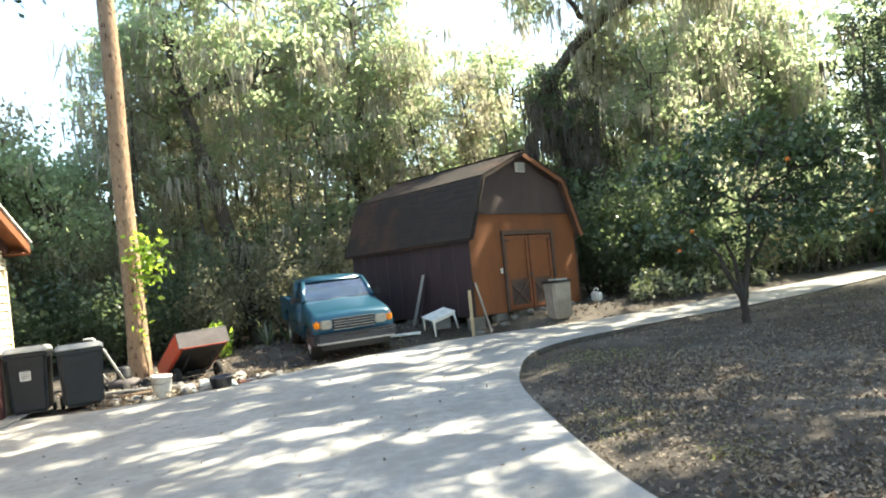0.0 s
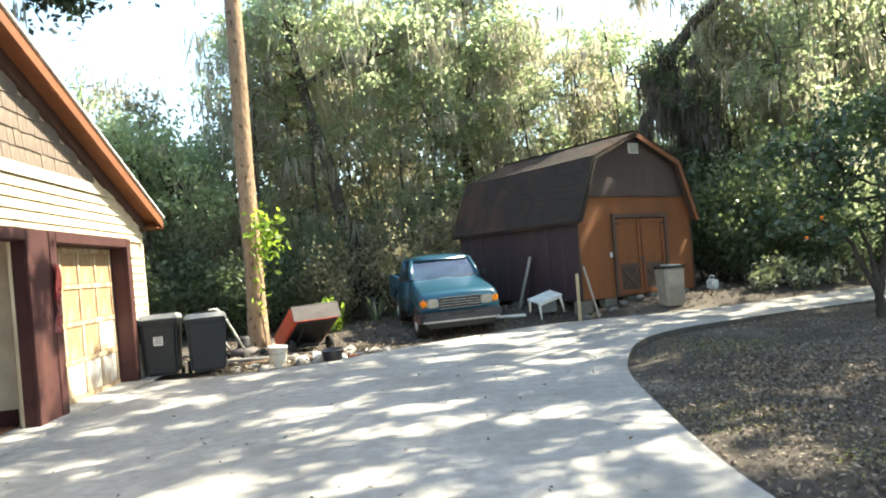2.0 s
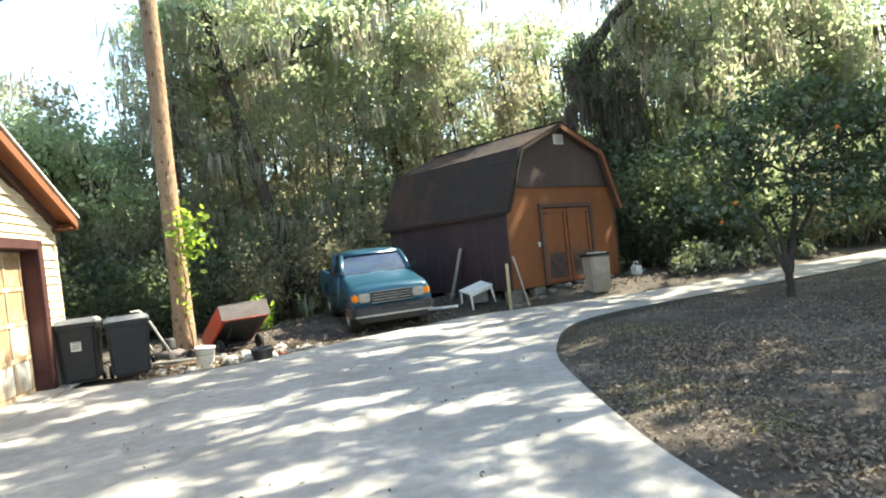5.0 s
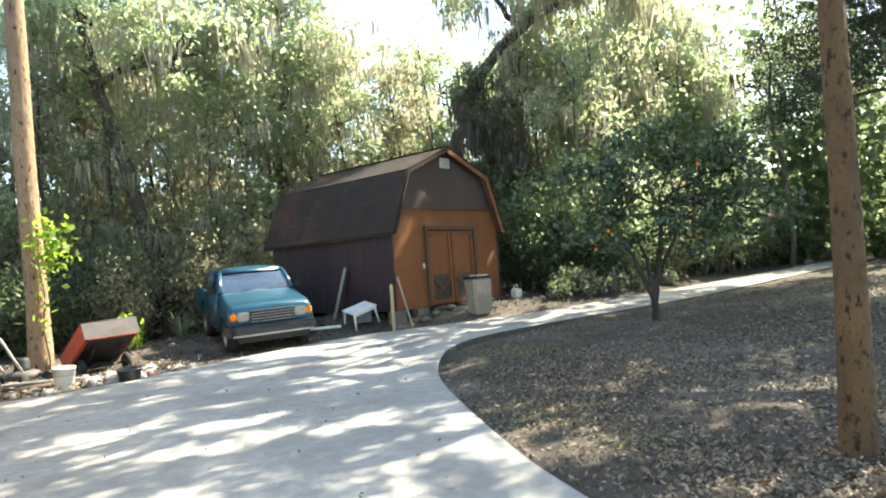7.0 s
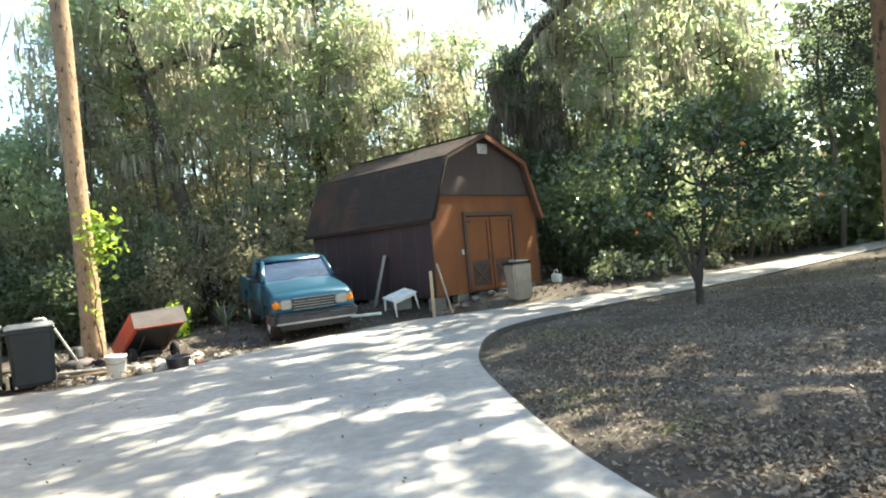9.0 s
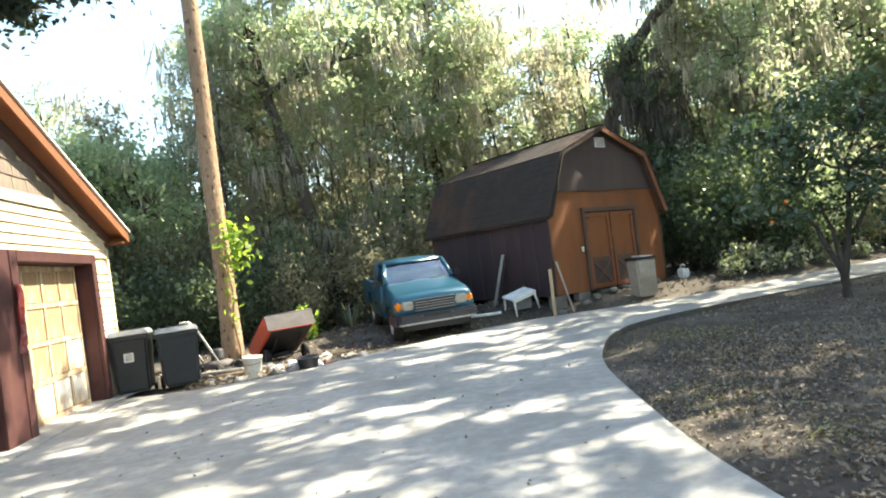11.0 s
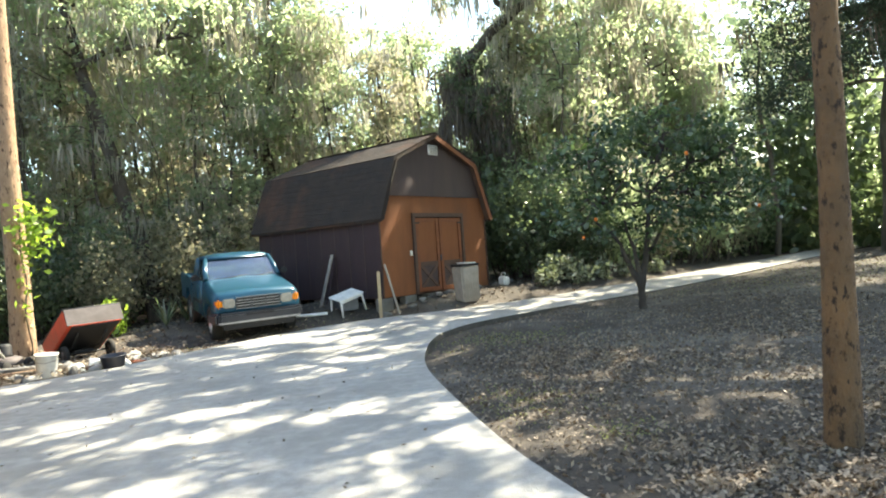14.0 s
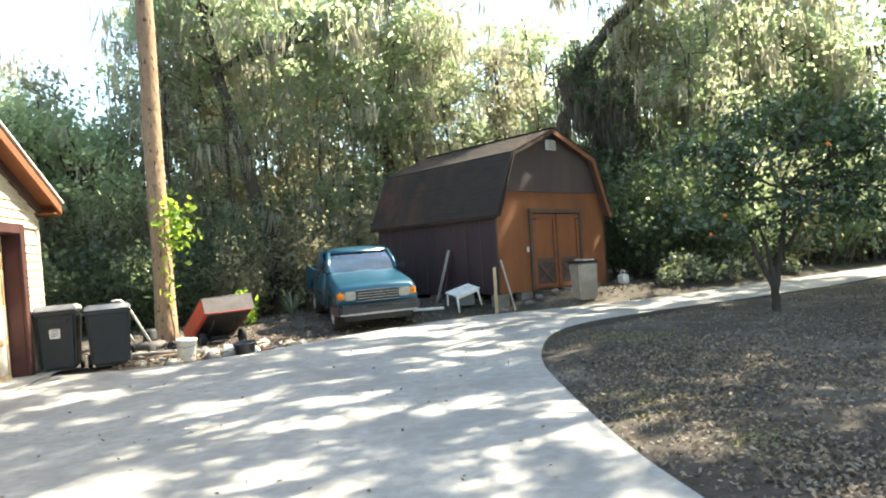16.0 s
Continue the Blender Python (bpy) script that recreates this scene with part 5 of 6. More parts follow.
    box("tailgate", (1.52, 0.06, 0.5), (0, 4.04, 0.85), TEAL, t, 0.015)
    box("rear_bumper", (1.6, 0.14, 0.16), (0, 4.16, 0.55), CHROME, t, 0.03)
    box("chassis", (1.0, 4.2, 0.18), (0, 1.6, 0.42), BLACK, t, 0.02)
    # wheels
    for yy in (0.0, 2.88):
        for x in (-1, 1):
            tyre = lathe("tyre", [(0.20, -0.10), (0.30, -0.11), (0.335, -0.09), (0.345, -0.05), (0.345, 0.05), (0.335, 0.09), (0.30, 0.11), (0.20, 0.10), (0.20, -0.10)], RUBBER, t, 32)
            tyre.matrix_basis = pose(0.72 * x, yy, 0.345, 0, 90 * x, 0)
            lathe("rim", [(0, 0.055), (0.05, 0.07), (0.07, 0.05), (0.12, 0.04), (0.17, 0.06), (0.195, 0.10), (0.205, 0.10), (0.205, -0.09), (0, -0.09)], CHROME, tyre, 24)
            box("mud_flap", (0.22, 0.015, 0.22), (0.72 * x, yy + 0.42, 0.34), BLACK, t, 0.004)
    return t


_tx, _ty = -2.26, 15.05
_rise = gz(_tx - 1.015, _ty + 2.79) - gz(_tx, _ty)          # the truck stands nose down on the bank
pickup(pose(_tx, _ty, gz(_tx, _ty) - 0.005, math.degrees(math.atan2(_rise, 2.97)), 0, 20)).scale = (1.03, 1.03, 1.03)


# ---- wheeled bins ----
def wheelie_bin(m, label, paper):
    b = empty("wheeled_bin", m, label, "bin", "wheeled bins by the garage")
    bm = bmesh.new()
    add_box(bm, (0.66, 0.72, 0.98), (0, 0, 0.56), taper=0.87)
    bmesh.ops.bevel(bm, geom=bm.edges[:], offset=0.05, segments=3, affect="EDGES", clamp_overlap=True)
    body = part("body", bm, BINGREY, b, smooth=False)
    box("rim", (0.70, 0.76, 0.06), (0, 0, 1.04), BINGREY, b, 0.02)
    bm = bmesh.new()
    add_box(bm, (0.72, 0.80, 0.07), (0, 0, 0))
    top = [v for v in bm.verts if v.co.z > 0]
    for v in top:
        v.co.x *= 0.86
        v.co.y *= 0.88
        v.co.z += 0.03
    bmesh.ops.bevel(bm, geom=bm.edges[:], offset=0.02, segments=2, affect="EDGES", clamp_overlap=True)
    lid = part("lid", bm, BINLID, b, "domed grey lid")
    lid.matrix_basis = pose(0, 0, 1.105, -2, 0, 0)
    box("lid_ridge", (0.34, 0.10, 0.025), (0, 0.05, 0.075), BINGREY, lid, 0.01)
    tube("handle", [(-0.27, 0.40, 1.02), (-0.27, 0.47, 1.06), (0.27, 0.47, 1.06), (0.27, 0.40, 1.02)], 0.018, BINGREY, b, 8)
    box("lift_bar", (0.40, 0.05, 0.06), (0, -0.36, 0.90), BINGREY, b, 0.015)
    for s in (-1, 1):
        wl = lathe("wheel", [(0, -0.03), (0.10, -0.035), (0.125, -0.02), (0.125, 0.02), (0.10, 0.035), (0, 0.03)], RUBBER, b, 20)
        wl.matrix_basis = pose(0.30 * s, 0.30, 0.125, 0, 90, 0)
    if paper:
        p = box("paper_label", (0.17, 0.006, 0.20), (-0.02, -0.347, 0.72), PAPER, b, 0.001, (-3.0, 0, 0), label="pasted white paper label")
        for k in range(5):
            box("print_bar", (0.12, 0.003, 0.012), (0, -0.004, 0.07 - k * 0.032), INK, p, 0)
    return b


wheelie_bin(pose(-7.08, 11.62, gz(-7.08, 11.62), 0, 0, 22), "dark grey wheeled bin with a white paper label", True).scale = (0.93, 0.95, 0.98)
wheelie_bin(pose(-6.33, 11.80, gz(-6.33, 11.80), 0, 0, 30), "dark grey wheeled bin with a domed lid", False).scale = (1.04, 0.95, 0.93)


# ---- tipping garden cart ----
def cart(m):
    c = empty("garden_cart", m, "red steel garden cart tipped forward on its wheels", "cart")
    bm = bmesh.new()
    L, W, H, th = 1.48, 0.84, 0.32, 0.025
    def slab(size, loc, rot=(0, 0, 0)):
        add_box(bm, size, loc, rot)
    slab((W - 0.06, L, th), (0, 0, 0))
    slab((th, L, H), (-W / 2, 0, H / 2), (0, -6, 0))
    slab((th, L, H), (W / 2, 0, H / 2), (0, 6, 0))
    bmesh.ops.bevel(bm, geom=bm.edges[:], offset=0.005, segments=1, affect="EDGES", clamp_overlap=True)
    bed = part("bed", bm, REDPAINT, c)
    bed.matrix_basis = pose(0, 0.0, 0.39, 27, 0, 0)
    box("end_panel", (W + 0.04, th, H), (0, L / 2, H / 2 - 0.004), DULLSTEEL, bed, 0.005, (-4, 0, 0), label="worn bare-metal tailboard")
    box("front_panel", (W + 0.04, th, H), (0, -L / 2, H / 2 - 0.004), REDPAINT, bed, 0.005, (4, 0, 0))
    # black sheet added below the bed to paint its underside as shaded
    box("underside", (W - 0.10, L - 0.06, 0.02), (0, 0, -0.026), BLACK, bed, 0.004, label="black plate standing in for the shaded underside")
    for a, b in (((-W / 2 - 0.02, -L / 2, H), (-W / 2 - 0.02, L / 2, H)), ((W / 2 + 0.02, -L / 2, H), (W / 2 + 0.02, L / 2, H)), ((-W / 2 - 0.02, L / 2 + 0.01, H), (W / 2 + 0.02, L / 2 + 0.01, H))):
        tube("rolled_rim", [a, b], 0.018, BLACK, bed, 8)
    for s in (-1, 1):
        tube("frame_rail", [(0.22 * s, -0.35, 0.16), (0.22 * s, 0.1, 0.28), (0.22 * s, 0.42, 0.55)], 0.022, BLACK, c, 8)
        ty = lathe("wheel", [(0.08, -0.04), (0.135, -0.045), (0.16, -0.025), (0.16, 0.025), (0.135, 0.045), (0.08, 0.04), (0.08, -0.04)], RUBBER, c, 24)
        ty.matrix_basis = pose(0.36 * s, 0.12, 0.16, 0, 90, 0)
        lathe("hub", [(0, -0.03), (0.08, -0.035), (0.08, 0.035), (0, 0.03)], DULLSTEEL, ty, 16)
    tube("axle", [(-0.34, 0.12, 0.16), (0.34, 0.12, 0.16)], 0.018, BLACK, c, 8)
    box("skid", (0.3, 0.5, 0.04), (0, -0.30, 0.17), BLACK, c, 0.01)
    return c


_cx, _cy = -5.12, 13.75
cart(pose(_cx, _cy, gz(_cx, _cy), 0, 0, -142)).scale = (1.1, 1.06, 0.98)


# ---- bucket and yard clutter by the pine ----
def bucket(m):
    b = empty("bucket", m, "dirty white plastic bucket at the drive's edge", "bucket")
    lathe("pail", [(0, 0), (0.135, 0), (0.14, 0.01), (0.165, 0.34), (0.175, 0.345), (0.175, 0.37), (0.16, 0.37), (0.15, 0.34), (0.13, 0.02), (0, 0.02)], WHITEPL, b, 28)
    tube("bail", [(-0.17, 0, 0.33), (-0.16, -0.12, 0.27), (0, -0.19, 0.24), (0.16, -0.12, 0.27), (0.17, 0, 0.33)], 0.005, DULLSTEEL, b, 6)
    return b


bucket(pose(-5.0, 11.8, gz(-5.0, 11.8), 2, 3, 10))


def rough_stone(name, size, seed, mat):
    bm = bmesh.new()
    bmesh.ops.create_icosphere(bm, subdivisions=2, radius=0.5)
    for v in bm.verts:
        n = noise.noise(v.co * 2.2 + Vector((seed * 3.1, 0, 0)))
        v.co *= 1 + 0.45 * n
        v.co.x *= size[0]
        v.co.y *= size[1]
        v.co.z = max(v.co.z * size[2], -0.3 * size[2])
    return part(name, bm, mat)


STONE = material("pale_stone", (0.34, 0.32, 0.29), 0.95, scale=8, stain=(0.2, 0.18, 0.15), bump=0.6)
_rr = random.Random(8)
_sp = [(-4.45, 12.3), (-4.2, 12.55), (-3.95, 12.75), (-4.55, 12.7), (-5.4, 12.1), (-5.75, 12.25), (-5.2, 12.5), (-4.75, 12.95), (-3.6, 13.0), (-5.6, 12.75), (-4.1, 13.1), (-6.0, 12.9), (-4.6, 11.9), (-4.3, 12.05), (-3.7, 12.55), (-5.45, 11.75), (-5.7, 11.6), (-4.9, 12.4), (-4.35, 12.75), (-3.3, 12.95), (-5.1, 11.55), (-4.0, 12.35)]
for _k, (_x, _y) in enumerate(_sp):
    _s = (_rr.uniform(0.16, 0.40), _rr.uniform(0.14, 0.30), _rr.uniform(0.12, 0.24))
    _o = rough_stone("rock", _s, _k, STONE if _k % 3 else BLOCK)
    tagged(_o, "rough pale rock in the rubble beside the drive", "rock", "rubble beside the drive")
    _o.matrix_basis = pose(_x, _y, gz(_x, _y) + _s[2] * 0.12, 0, 0, _rr.uniform(0, 180))
for _k, (_x, _y, _l, _a, _z) in enumerate(((-5.6, 12.45, 1.3, 12, 0.03), (-5.2, 12.75, 1.5, -8, 0.05), (-5.9, 12.6, 1.1, 30, 0.09), (-5.0, 13.2, 1.2, 4, 0.04))):
    _o = box("timber_offcut", (_l, 0.11, 0.05), (_x, _y, gz(_x, _y) + _z), GREYWOOD, None, 0.006, (0, 2, _a))
    tagged(_o, "grey weathered board lying in the clutter", "board", "boards in the clutter")

for _k, (_x, _y, _l, _a, _z) in enumerate(((-5.75, 12.0, 1.0, -4, 0.04), (-5.55, 12.3, 1.2, 6, 0.10), (-5.35, 12.0, 0.9, 16, 0.07), (-5.85, 11.85, 0.8, 3, 0.03))):
    _c, _s = math.cos(radians(_a)) * _l / 2, math.sin(radians(_a)) * _l / 2
    _o = tube("stick", [(_x - _c, _y - _s, gz(_x, _y) + _z), (_x, _y, gz(_x, _y) + _z + 0.015), (_x + _c, _y + _s, gz(_x, _y) + _z)], [0.035, 0.03, 0.022], GREYWOOD if _k % 2 else BARK_PINE, None, 8)
    tagged(_o, "weathered brown stick in the pile beside the bins", "stick", "sticks in the clutter")
for _k, (_x, _y, _s) in enumerate(((-4.62, 11.98, 0.22), (-4.38, 12.25, 0.26), (-3.95, 12.2, 0.2))):
    _o = rough_stone("plastic_bag", (_s * 1.3, _s, _s * 0.9), 60 + _k, WHITEPL)
    tagged(_o, "crumpled whitish plastic bag in the rubble", "bag", "bags in the rubble")
    _o.matrix_basis = pose(_x, _y, gz(_x, _y) + _s * 0.26, 0, 0, 50 * _k)


def tub(m):
    b = empty("plastic_tub", m, "grey plastic tub in the rubble", "tub")
    lathe("basin", [(0, 0), (0.15, 0), (0.20, 0.22), (0.215, 0.225), (0.205, 0.235), (0.185, 0.22), (0.14, 0.02), (0, 0.02)], BUMPER, b, 24)
    return b


tub(pose(-4.05, 12.0, gz(-4.05, 12.0), 3, 0, 0))
for _k, (_x, _y, _a) in enumerate(((-3.75, 12.35, 15), (-3.85, 12.5, 70), (-4.5, 12.2, 40))):
    _o = box("brick", (0.20, 0.095, 0.06), (_x, _y, gz(_x, _y) + 0.03), BRICK, None, 0.005, (0, 3, _a))
    tagged(_o, "loose red brick in the rubble beside the drive", "brick", "loose bricks in the rubble")
for _k, (_x, _y, _l, _a, _rad) in enumerate(((-5.55, 11.95, 0.9, 8, 0.05), (-5.35, 12.15, 1.1, -14, 0.06), (-5.85, 12.3, 0.8, 25, 0.05))):
    _c, _s = math.cos(radians(_a)) * _l / 2, math.sin(radians(_a)) * _l / 2
    _z = gz(_x, _y) + _rad
    _o = tube("log", [(_x - _c, _y - _s, _z), (_x, _y + 0.02, _z + 0.01), (_x + _c, _y + _s, _z)], [_rad, _rad * 1.05, _rad * 0.9], BARK_OAK, None, 10)
    tagged(_o, "short fallen branch lying in the rubble", "log", "fallen branches in the rubble")


_rs = np.random.default_rng(19)
_n = 1500
_px, _py = _rs.uniform(-6.1, -3.3, _n), _rs.uniform(11.3, 13.6, _n)
_ok = _py > np.interp(_px, FAR_X, FAR_Y) + 0.1
_pc = np.stack([_px[_ok], _py[_ok], ground_z(_px[_ok], _py[_ok]) + _rs.uniform(0.01, 0.10, _ok.sum())], 1)
_v, _f = leaf_arrays(_pc, 0.10, 0.045, _rs, flat=0.5)
tagged(mesh_np("leaf_litter", _v, _f, LITTER), "heap of dry leaves and scraps among the rubble", "leaves", kind="stuff")


def strap_plant(m, seed):
    r = np.random.default_rng(seed)
    b = empty("strap_leaved_plant", m, "blue-green strap-leaved plant beside the truck", "plant")
    for k in range(15):
        a, L = r.uniform(0, 2 * np.pi), r.uniform(0.55, 0.95)
        out = r.uniform(0.15, 0.5)
        vs = []
        for q in np.linspace(0, 1, 6):
            rad, z = out * q, L * (q - 0.35 * out * q * q * 1.6)
            w = 0.028 * (1 - q) ** 0.6 + 0.003
            c = np.array((rad * math.cos(a), rad * math.sin(a), z))
            s = np.array((-math.sin(a), math.cos(a), 0)) * w
            vs += [c - s, c + s]
        mesh_np("blade", vs, [(2 * i, 2 * i + 1, 2 * i + 3, 2 * i + 2) for i in range(5)], L_DARK if k % 3 else L_PALE, b)
    return b


strap_plant(pose(-4.75, 17.9, gz(-4.75, 17.9)), 3)
strap_plant(pose(-4.35, 18.4, gz(-4.35, 18.4)), 4)


def gas_can(m, mat, label):
    c = empty("jug", m, label, "jug")
    bm = bmesh.new()
    add_box(bm, (0.20, 0.28, 0.26), (0, 0, 0.13))
    bmesh.ops.bevel(bm, geom=bm.edges[:], offset=0.04, segments=3, affect="EDGES", clamp_overlap=True)
    part("body", bm, mat, c)
    tube("grip", [(0, -0.10, 0.25), (0, -0.06, 0.34), (0, 0.06, 0.34), (0, 0.10, 0.25)], 0.02, mat, c, 8)
    tube("spout", [(0, -0.11, 0.25), (0, -0.13, 0.31)], 0.028, BLACK, c, 10)
    return c


_q = shed.matrix_basis @ Vector((4.02, -0.52, 0))
gas_can(pose(_q.x, _q.y, gz(_q.x, _q.y), 0, 0, 30), WHITEPL, "white plastic jug beside the shed corner")

# small engine tool behind the bins: a string trimmer head and mower deck in the weeds
def mower(m):
    w = empty("lawn_mower", m, "old grey push mower behind the bins", "mower")
    lathe("deck", [(0, 0.26), (0.16, 0.26), (0.27, 0.22), (0.30, 0.12), (0.28, 0.11), (0, 0.2)], DULLSTEEL, w, 24)
    lathe("engine", [(0, 0.48), (0.10, 0.48), (0.13, 0.44), (0.13, 0.30), (0.15, 0.26), (0, 0.26)], BLACK, w, 20)
    tube("handlebar", [(-0.2, 0.2, 0.25), (-0.2, 0.66, 0.98), (-0.1, 0.72, 1.10), (0.1, 0.72, 1.10), (0.2, 0.66, 0.98), (0.2, 0.2, 0.25)], 0.022, WHITEPL, w, 8)
    for a in (-1, 1):
        for b in (-1, 1):
            k = lathe("wheel", [(0, -0.02), (0.09, -0.025), (0.10, 0), (0.09, 0.025), (0, 0.02)], RUBBER, w, 16)
            k.matrix_basis = pose(0.27 * a, 0.24 * b, 0.10, 0, 90, 0)
    return w


mower(pose(-6.28, 13.2, gz(-6.28, 13.2), 0, 0, 160))


# ---- things in front of the shed ----
def table(m):
    t = empty("side_table", m, "white plastic side table standing askew by the shed", "table")
    bm = bmesh.new()
    add_box(bm, (0.78, 0.52, 0.035), (0, 0, 0.44))
    bmesh.ops.bevel(bm, geom=bm.edges[:], offset=0.015, segments=2, affect="EDGES", clamp_overlap=True)
    part("tabletop", bm, WHITEPL, t)
    for s in (-1, 1):
        box("apron", (0.70, 0.02, 0.06), (0, 0.225 * s, 0.395), WHITEPL, t, 0.005)
        for q in (-1, 1):
            tube("leg", [(0.33 * s, 0.21 * q, 0.42), (0.37 * s, 0.245 * q, 0.0)], [0.032, 0.022], WHITEPL, t, 8)
    return t


def shed_place(u, v):
    p = shed.matrix_basis @ Vector((u, v, 0))
    return p.x, p.y, gz(p.x, p.y)


_x, _y, _z = shed_place(-0.52, 0.60)
table(pose(_x, _y, _z - 0.03, 12, -13, 34)).scale = (0.86, 0.9, 0.95)
# grey crate behind the table
_x, _y, _z = shed_place(-0.50, 0.64)
_o = box("crate", (0.40, 0.34, 0.30), (_x, _y, _z + 0.15), CRATE, None, 0.02, (0, 0, 20))
tagged(_o, "grey plastic crate under the white table", "crate")


def plank(name, foot, head, w, th, mat, label):
    a, b = Vector(foot), Vector(head)
    d = b - a
    o = box(name, (w, th, d.length), (0, 0, 0), mat, None, 0.004)
    o.matrix_basis = Matrix.Translation((a + b) / 2) @ d.to_track_quat("Z", "Y").to_matrix().to_4x4()
    return tagged(o, label, "board", "boards leaning on the shed")


_x, _y, _z = shed_place(-0.40, 1.70)
_hx, _hy, _ = shed_place(-0.03, 1.58)
plank("leaning_board", (_x, _y, _z), (_hx, _hy, _z + 1.18), 0.12, 0.03, GREYWOOD, "grey weathered board leaning on the shed side")
_x, _y, _z = shed_place(-0.34, 1.57)
plank("leaning_board", (_x, _y, _z), (_hx + 0.06, _hy - 0.02, _z + 1.10), 0.05, 0.04, PURPLE, "plum-painted stick leaning on the shed side")
_x, _y, _z = shed_place(-0.30, -0.20)
plank("leaning_board", (_x, _y, _z), (_x + 0.03, _y + 0.30, _z + 1.05), 0.07, 0.035, RAWWOOD, "raw timber stake leaning at the shed corner")
_x, _y, _z = shed_place(0.24, -0.26)
_hx, _hy, _ = shed_place(0.10, -0.045)
plank("leaning_board", (_x, _y, _z), (_hx, _hy, _z + 1.18), 0.07, 0.035, GREYWOOD, "pale grey board leaning on the orange wall")
_x, _y, _z = shed_place(-1.35, 0.9)
_o = tube("downpipe", [(_x - 0.45, _y - 0.12, _z + 0.05), (_x - 0.1, _y, _z + 0.035), (_x + 0.35, _y + 0.02, _z + 0.035)], 0.035, WHITEPL, None, 10)
tagged(_o, "short white plastic pipe lying on the soil", "pipe")


def tall_bin(m):
    b = empty("rubbish_bin", m, "tall beige ribbed plastic bin before the shed doors", "bin")
    bm = bmesh.new()
    add_box(bm, (0.52, 0.46, 0.86), (0, 0, 0.43), taper=0.86)
    bmesh.ops.bevel(bm, geom=bm.edges[:], offset=0.04, segments=3, affect="EDGES", clamp_overlap=True)
    part("body", bm, BEIGE, b)
    for k in range(7):
        box("rib", (0.025, 0.02, 0.74), (-0.19 + k * 0.063, -0.222, 0.43), BEIGE, b, 0.006, (-3.5, 0, 0))
    box("dark_rim", (0.53, 0.47, 0.05), (0, 0, 0.875), BLACK, b, 0.012)
    box("lid", (0.34, 0.34, 0.035), (0.06, 0.02, 0.915), WHITEPL, b, 0.012, (0, 4, 0), label="white lid lying loose on top")
    return b


_x, _y, _z = shed_place(1.88, -0.95)
tall_bin(pose(_x, _y, _z, 0, 0, 25))
for _k, (_u, _v, _s) in enumerate(((0.75, -0.22, 0.26), (1.15, -0.18, 0.3), (1.7, -0.2, 0.34), (2.2, -0.16, 0.3), (-0.05, -0.1, 0.3), (3.35, -0.12, 0.34), (4.75, -0.1, 0.3), (5.1, 0.0, 0.24), (4.1, -0.18, 0.26))):
    _x, _y, _z = shed_place(_u, _v)
    _o = rough_stone("rock", (_s, _s * 0.6, _s * 0.5), 20 + _k, BLOCK)
    tagged(_o, "grey rock along the foot of the shed", "rock", "rocks along the shed")
    _o.matrix_basis = pose(_x, _y, _z + 0.03, 0, 0, 40 + 30 * _k)

# red and white cloth on the garage post
_bm = bmesh.new()
_g = [[_bm.verts.new((0.03 + 0.02 * math.sin(k * 1.3) + i * 0.055, -0.075 - 0.03 * math.sin(i * 2.2 + k * 0.5), 2.02 - k * 0.10)) for i in range(4)] for k in range(10)]
for _a, _b in zip(_g, _g[1:]):
    for _i in range(3):
        _bm.faces.new((_a[_i], _a[_i + 1], _b[_i + 1], _b[_i]))
bmesh.ops.solidify(_bm, geom=_bm.faces[:], thickness=0.006)
_o = part("hanging_cloth", _bm, FLAGRED)
_o.matrix_basis = garage.matrix_basis.copy()
tagged(_o, "faded red cloth hanging on the garage post", "cloth")

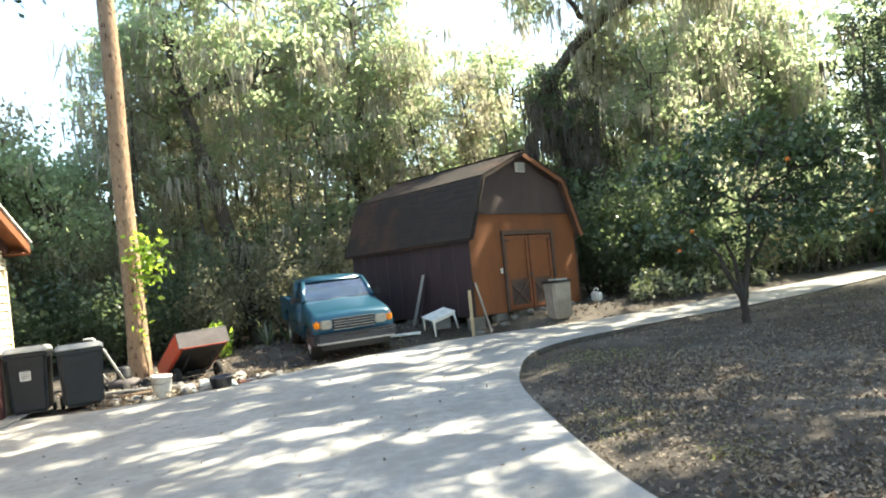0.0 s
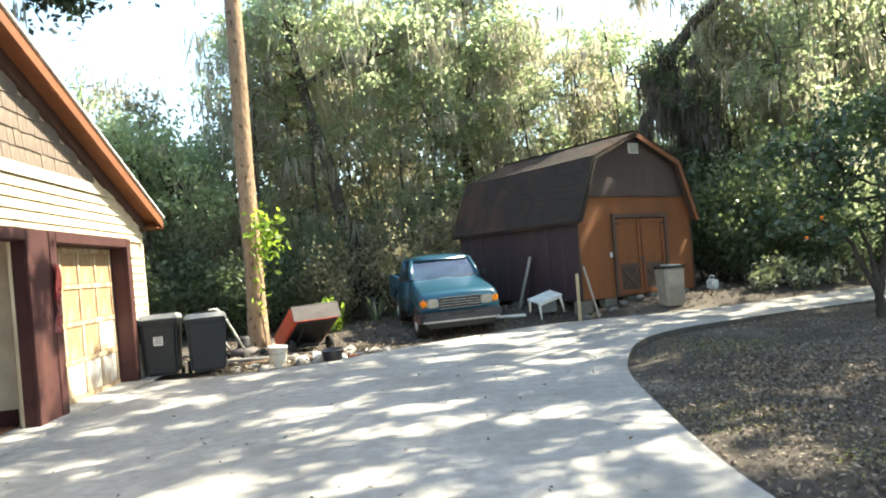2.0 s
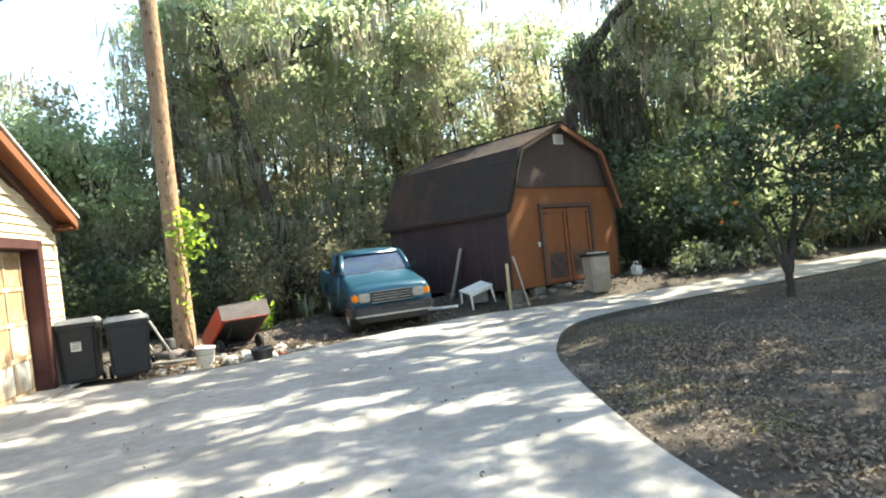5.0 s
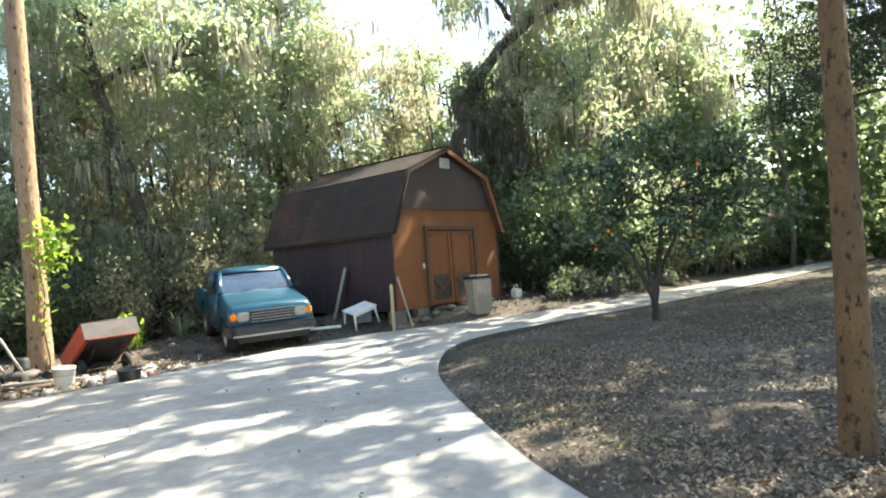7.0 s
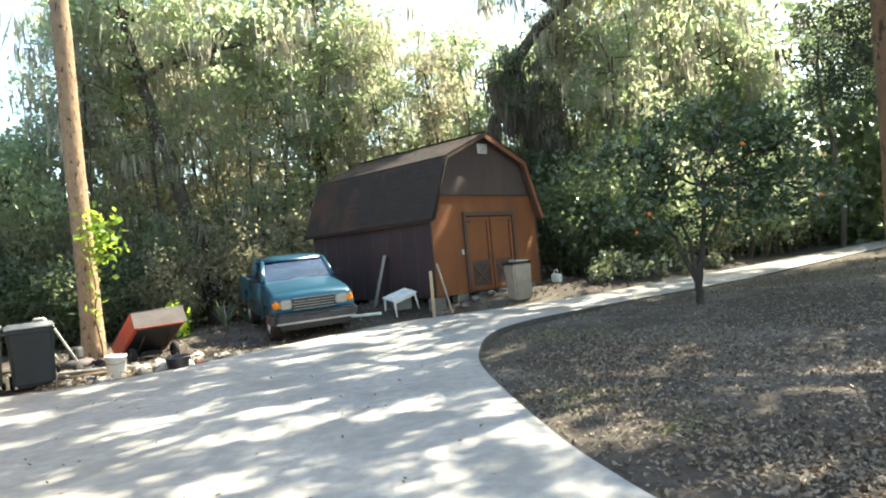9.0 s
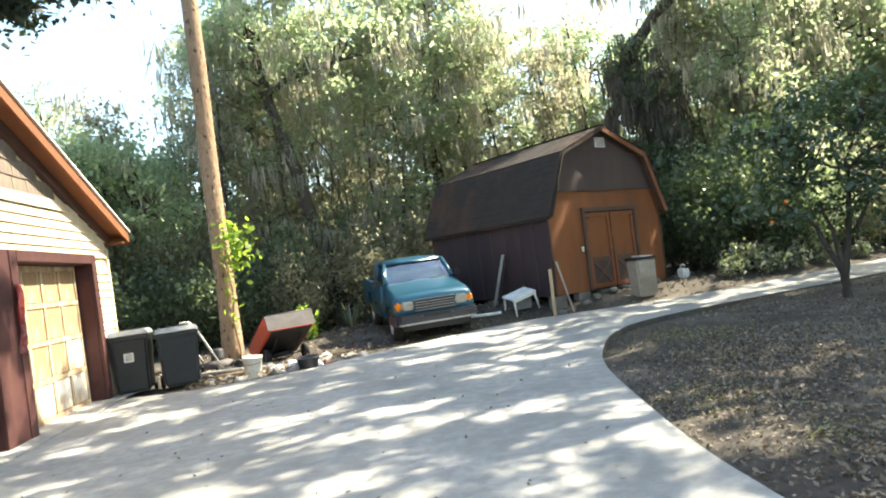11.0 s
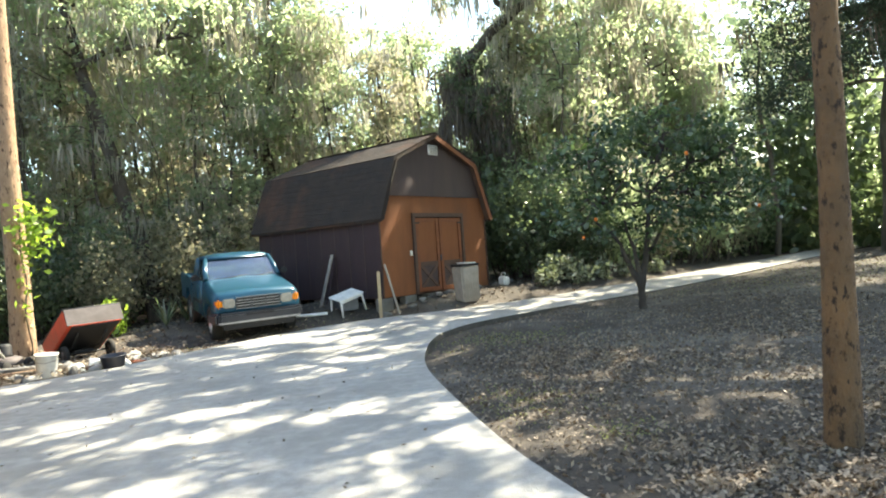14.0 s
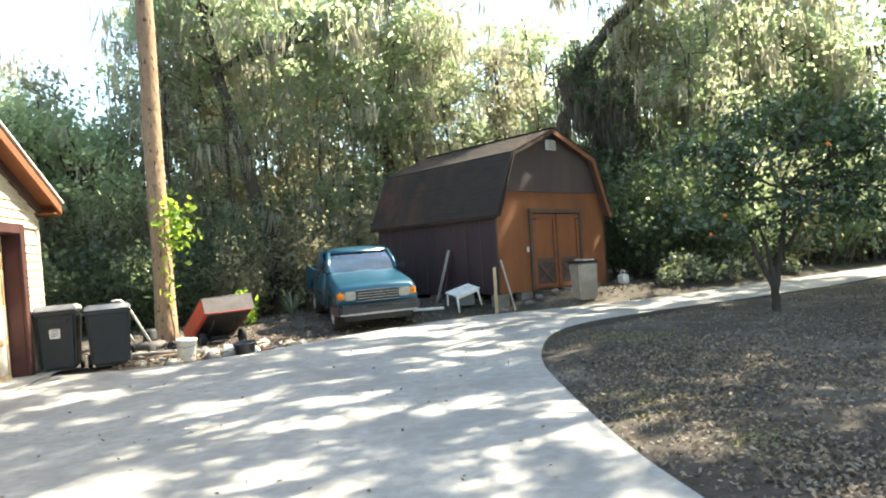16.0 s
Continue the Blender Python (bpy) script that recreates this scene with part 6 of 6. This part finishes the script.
# ---- fallen leaves and grass ----
def litter():
    r = np.random.default_rng(90)
    kerb = np.array(spline(KERB, 6))
    n = 290000
    y = 2.5 + 19 * r.random(n) ** 1.9
    x = np.interp(y, kerb[:, 1], kerb[:, 0]) + 0.05 + 12 * r.random(n) ** 1.15
    away = x - np.interp(y, kerb[:, 1], kerb[:, 0])
    dens = 0.5 + 0.5 * np.sin(x * 1.3 + 1.0 + 0.6 * np.sin(y * 1.7)) * np.sin(y * 1.1 + x * 0.5)
    keep = r.random(n) < (0.12 + 0.88 * dens) * (0.18 + 0.82 * smooth01((away - 0.2) / 1.1)) * (1.0 - 0.7 * smooth01((y - 7.5) / 4.0))
    x, y = x[keep], y[keep]
    c = np.stack([x, y, ground_z(x, y) + r.uniform(0.005, 0.03, len(x))], 1)
    v, f = leaf_arrays(c, 0.042, 0.024, r, flat=0.55, jitter=0.3)
    tagged(mesh_np("leaf_litter", v, f, LITTER), "scattered dry brown oak leaves on the soil", "leaves", kind="stuff")
    n = 16000
    y = r.uniform(-9, 3.2, n)
    x = np.interp(y, kerb[:, 1], kerb[:, 0]) + 0.05 + 12 * r.random(n)
    c = np.stack([x, y, ground_z(x, y) + r.uniform(0.005, 0.03, n)], 1)
    v, f = leaf_arrays(c, 0.040, 0.022, r, flat=0.6)
    tagged(mesh_np("leaf_litter", v, f, LITTER), "dry leaves on the near yard", "leaves", kind="stuff")
    n = 7000
    y = np.concatenate([r.uniform(12, 22, n)])
    x = r.uniform(-9, 6, n)
    k = y > np.interp(x, FAR_X, FAR_Y) + 0.1
    c = np.stack([x[k], y[k], ground_z(x[k], y[k]) + 0.015], 1)
    v, f = leaf_arrays(c, 0.08, 0.045, r, flat=0.85)
    tagged(mesh_np("leaf_litter", v, f, LITTER), "dry leaves under the wood's edge", "leaves", kind="stuff")
    n = 260
    x, y = r.uniform(-5, 0.8, n), r.uniform(3, 14, n)
    k = (y < np.interp(x, FAR_X, FAR_Y) - 0.2) & (x > -6.2)
    c = np.stack([x[k], y[k], np.full(k.sum(), 0.008)], 1)
    v, f = leaf_arrays(c, 0.042, 0.022, r, flat=0.95)
    tagged(mesh_np("leaf_litter", v, f, LITTER), "few dry leaves on the concrete", "leaves", kind="stuff")
    pts = []
    # the first two patches, thin yellow grass, also stand in for sunlit spots
    for cx, cy, rx, ry, m in ((1.45, 6.5, 0.30, 0.42, 420), (2.0, 5.25, 0.16, 0.16, 160), (2.2, 10.6, 0.6, 0.5, 900), (9.5, 14.8, 1.6, 0.9, 900), (-3.4, 12.9, 0.7, 0.35, 500), (-1.0, 15.3, 0.8, 0.3, 300), (12.5, 17.5, 2.0, 1.0, 900)):
        q = r.normal(size=(m, 2)) * (rx, ry)
        pts.append(q + (cx, cy))
    p = np.concatenate(pts)
    z = ground_z(p[:, 0], p[:, 1])
    v, f = leaf_arrays(np.stack([p[:, 0], p[:, 1], z + 0.03], 1), 0.036, 0.007, r)
    tagged(mesh_np("grass", v, f, GRASS), "thin patches of yellow-green grass", "grass", kind="stuff")


litter()
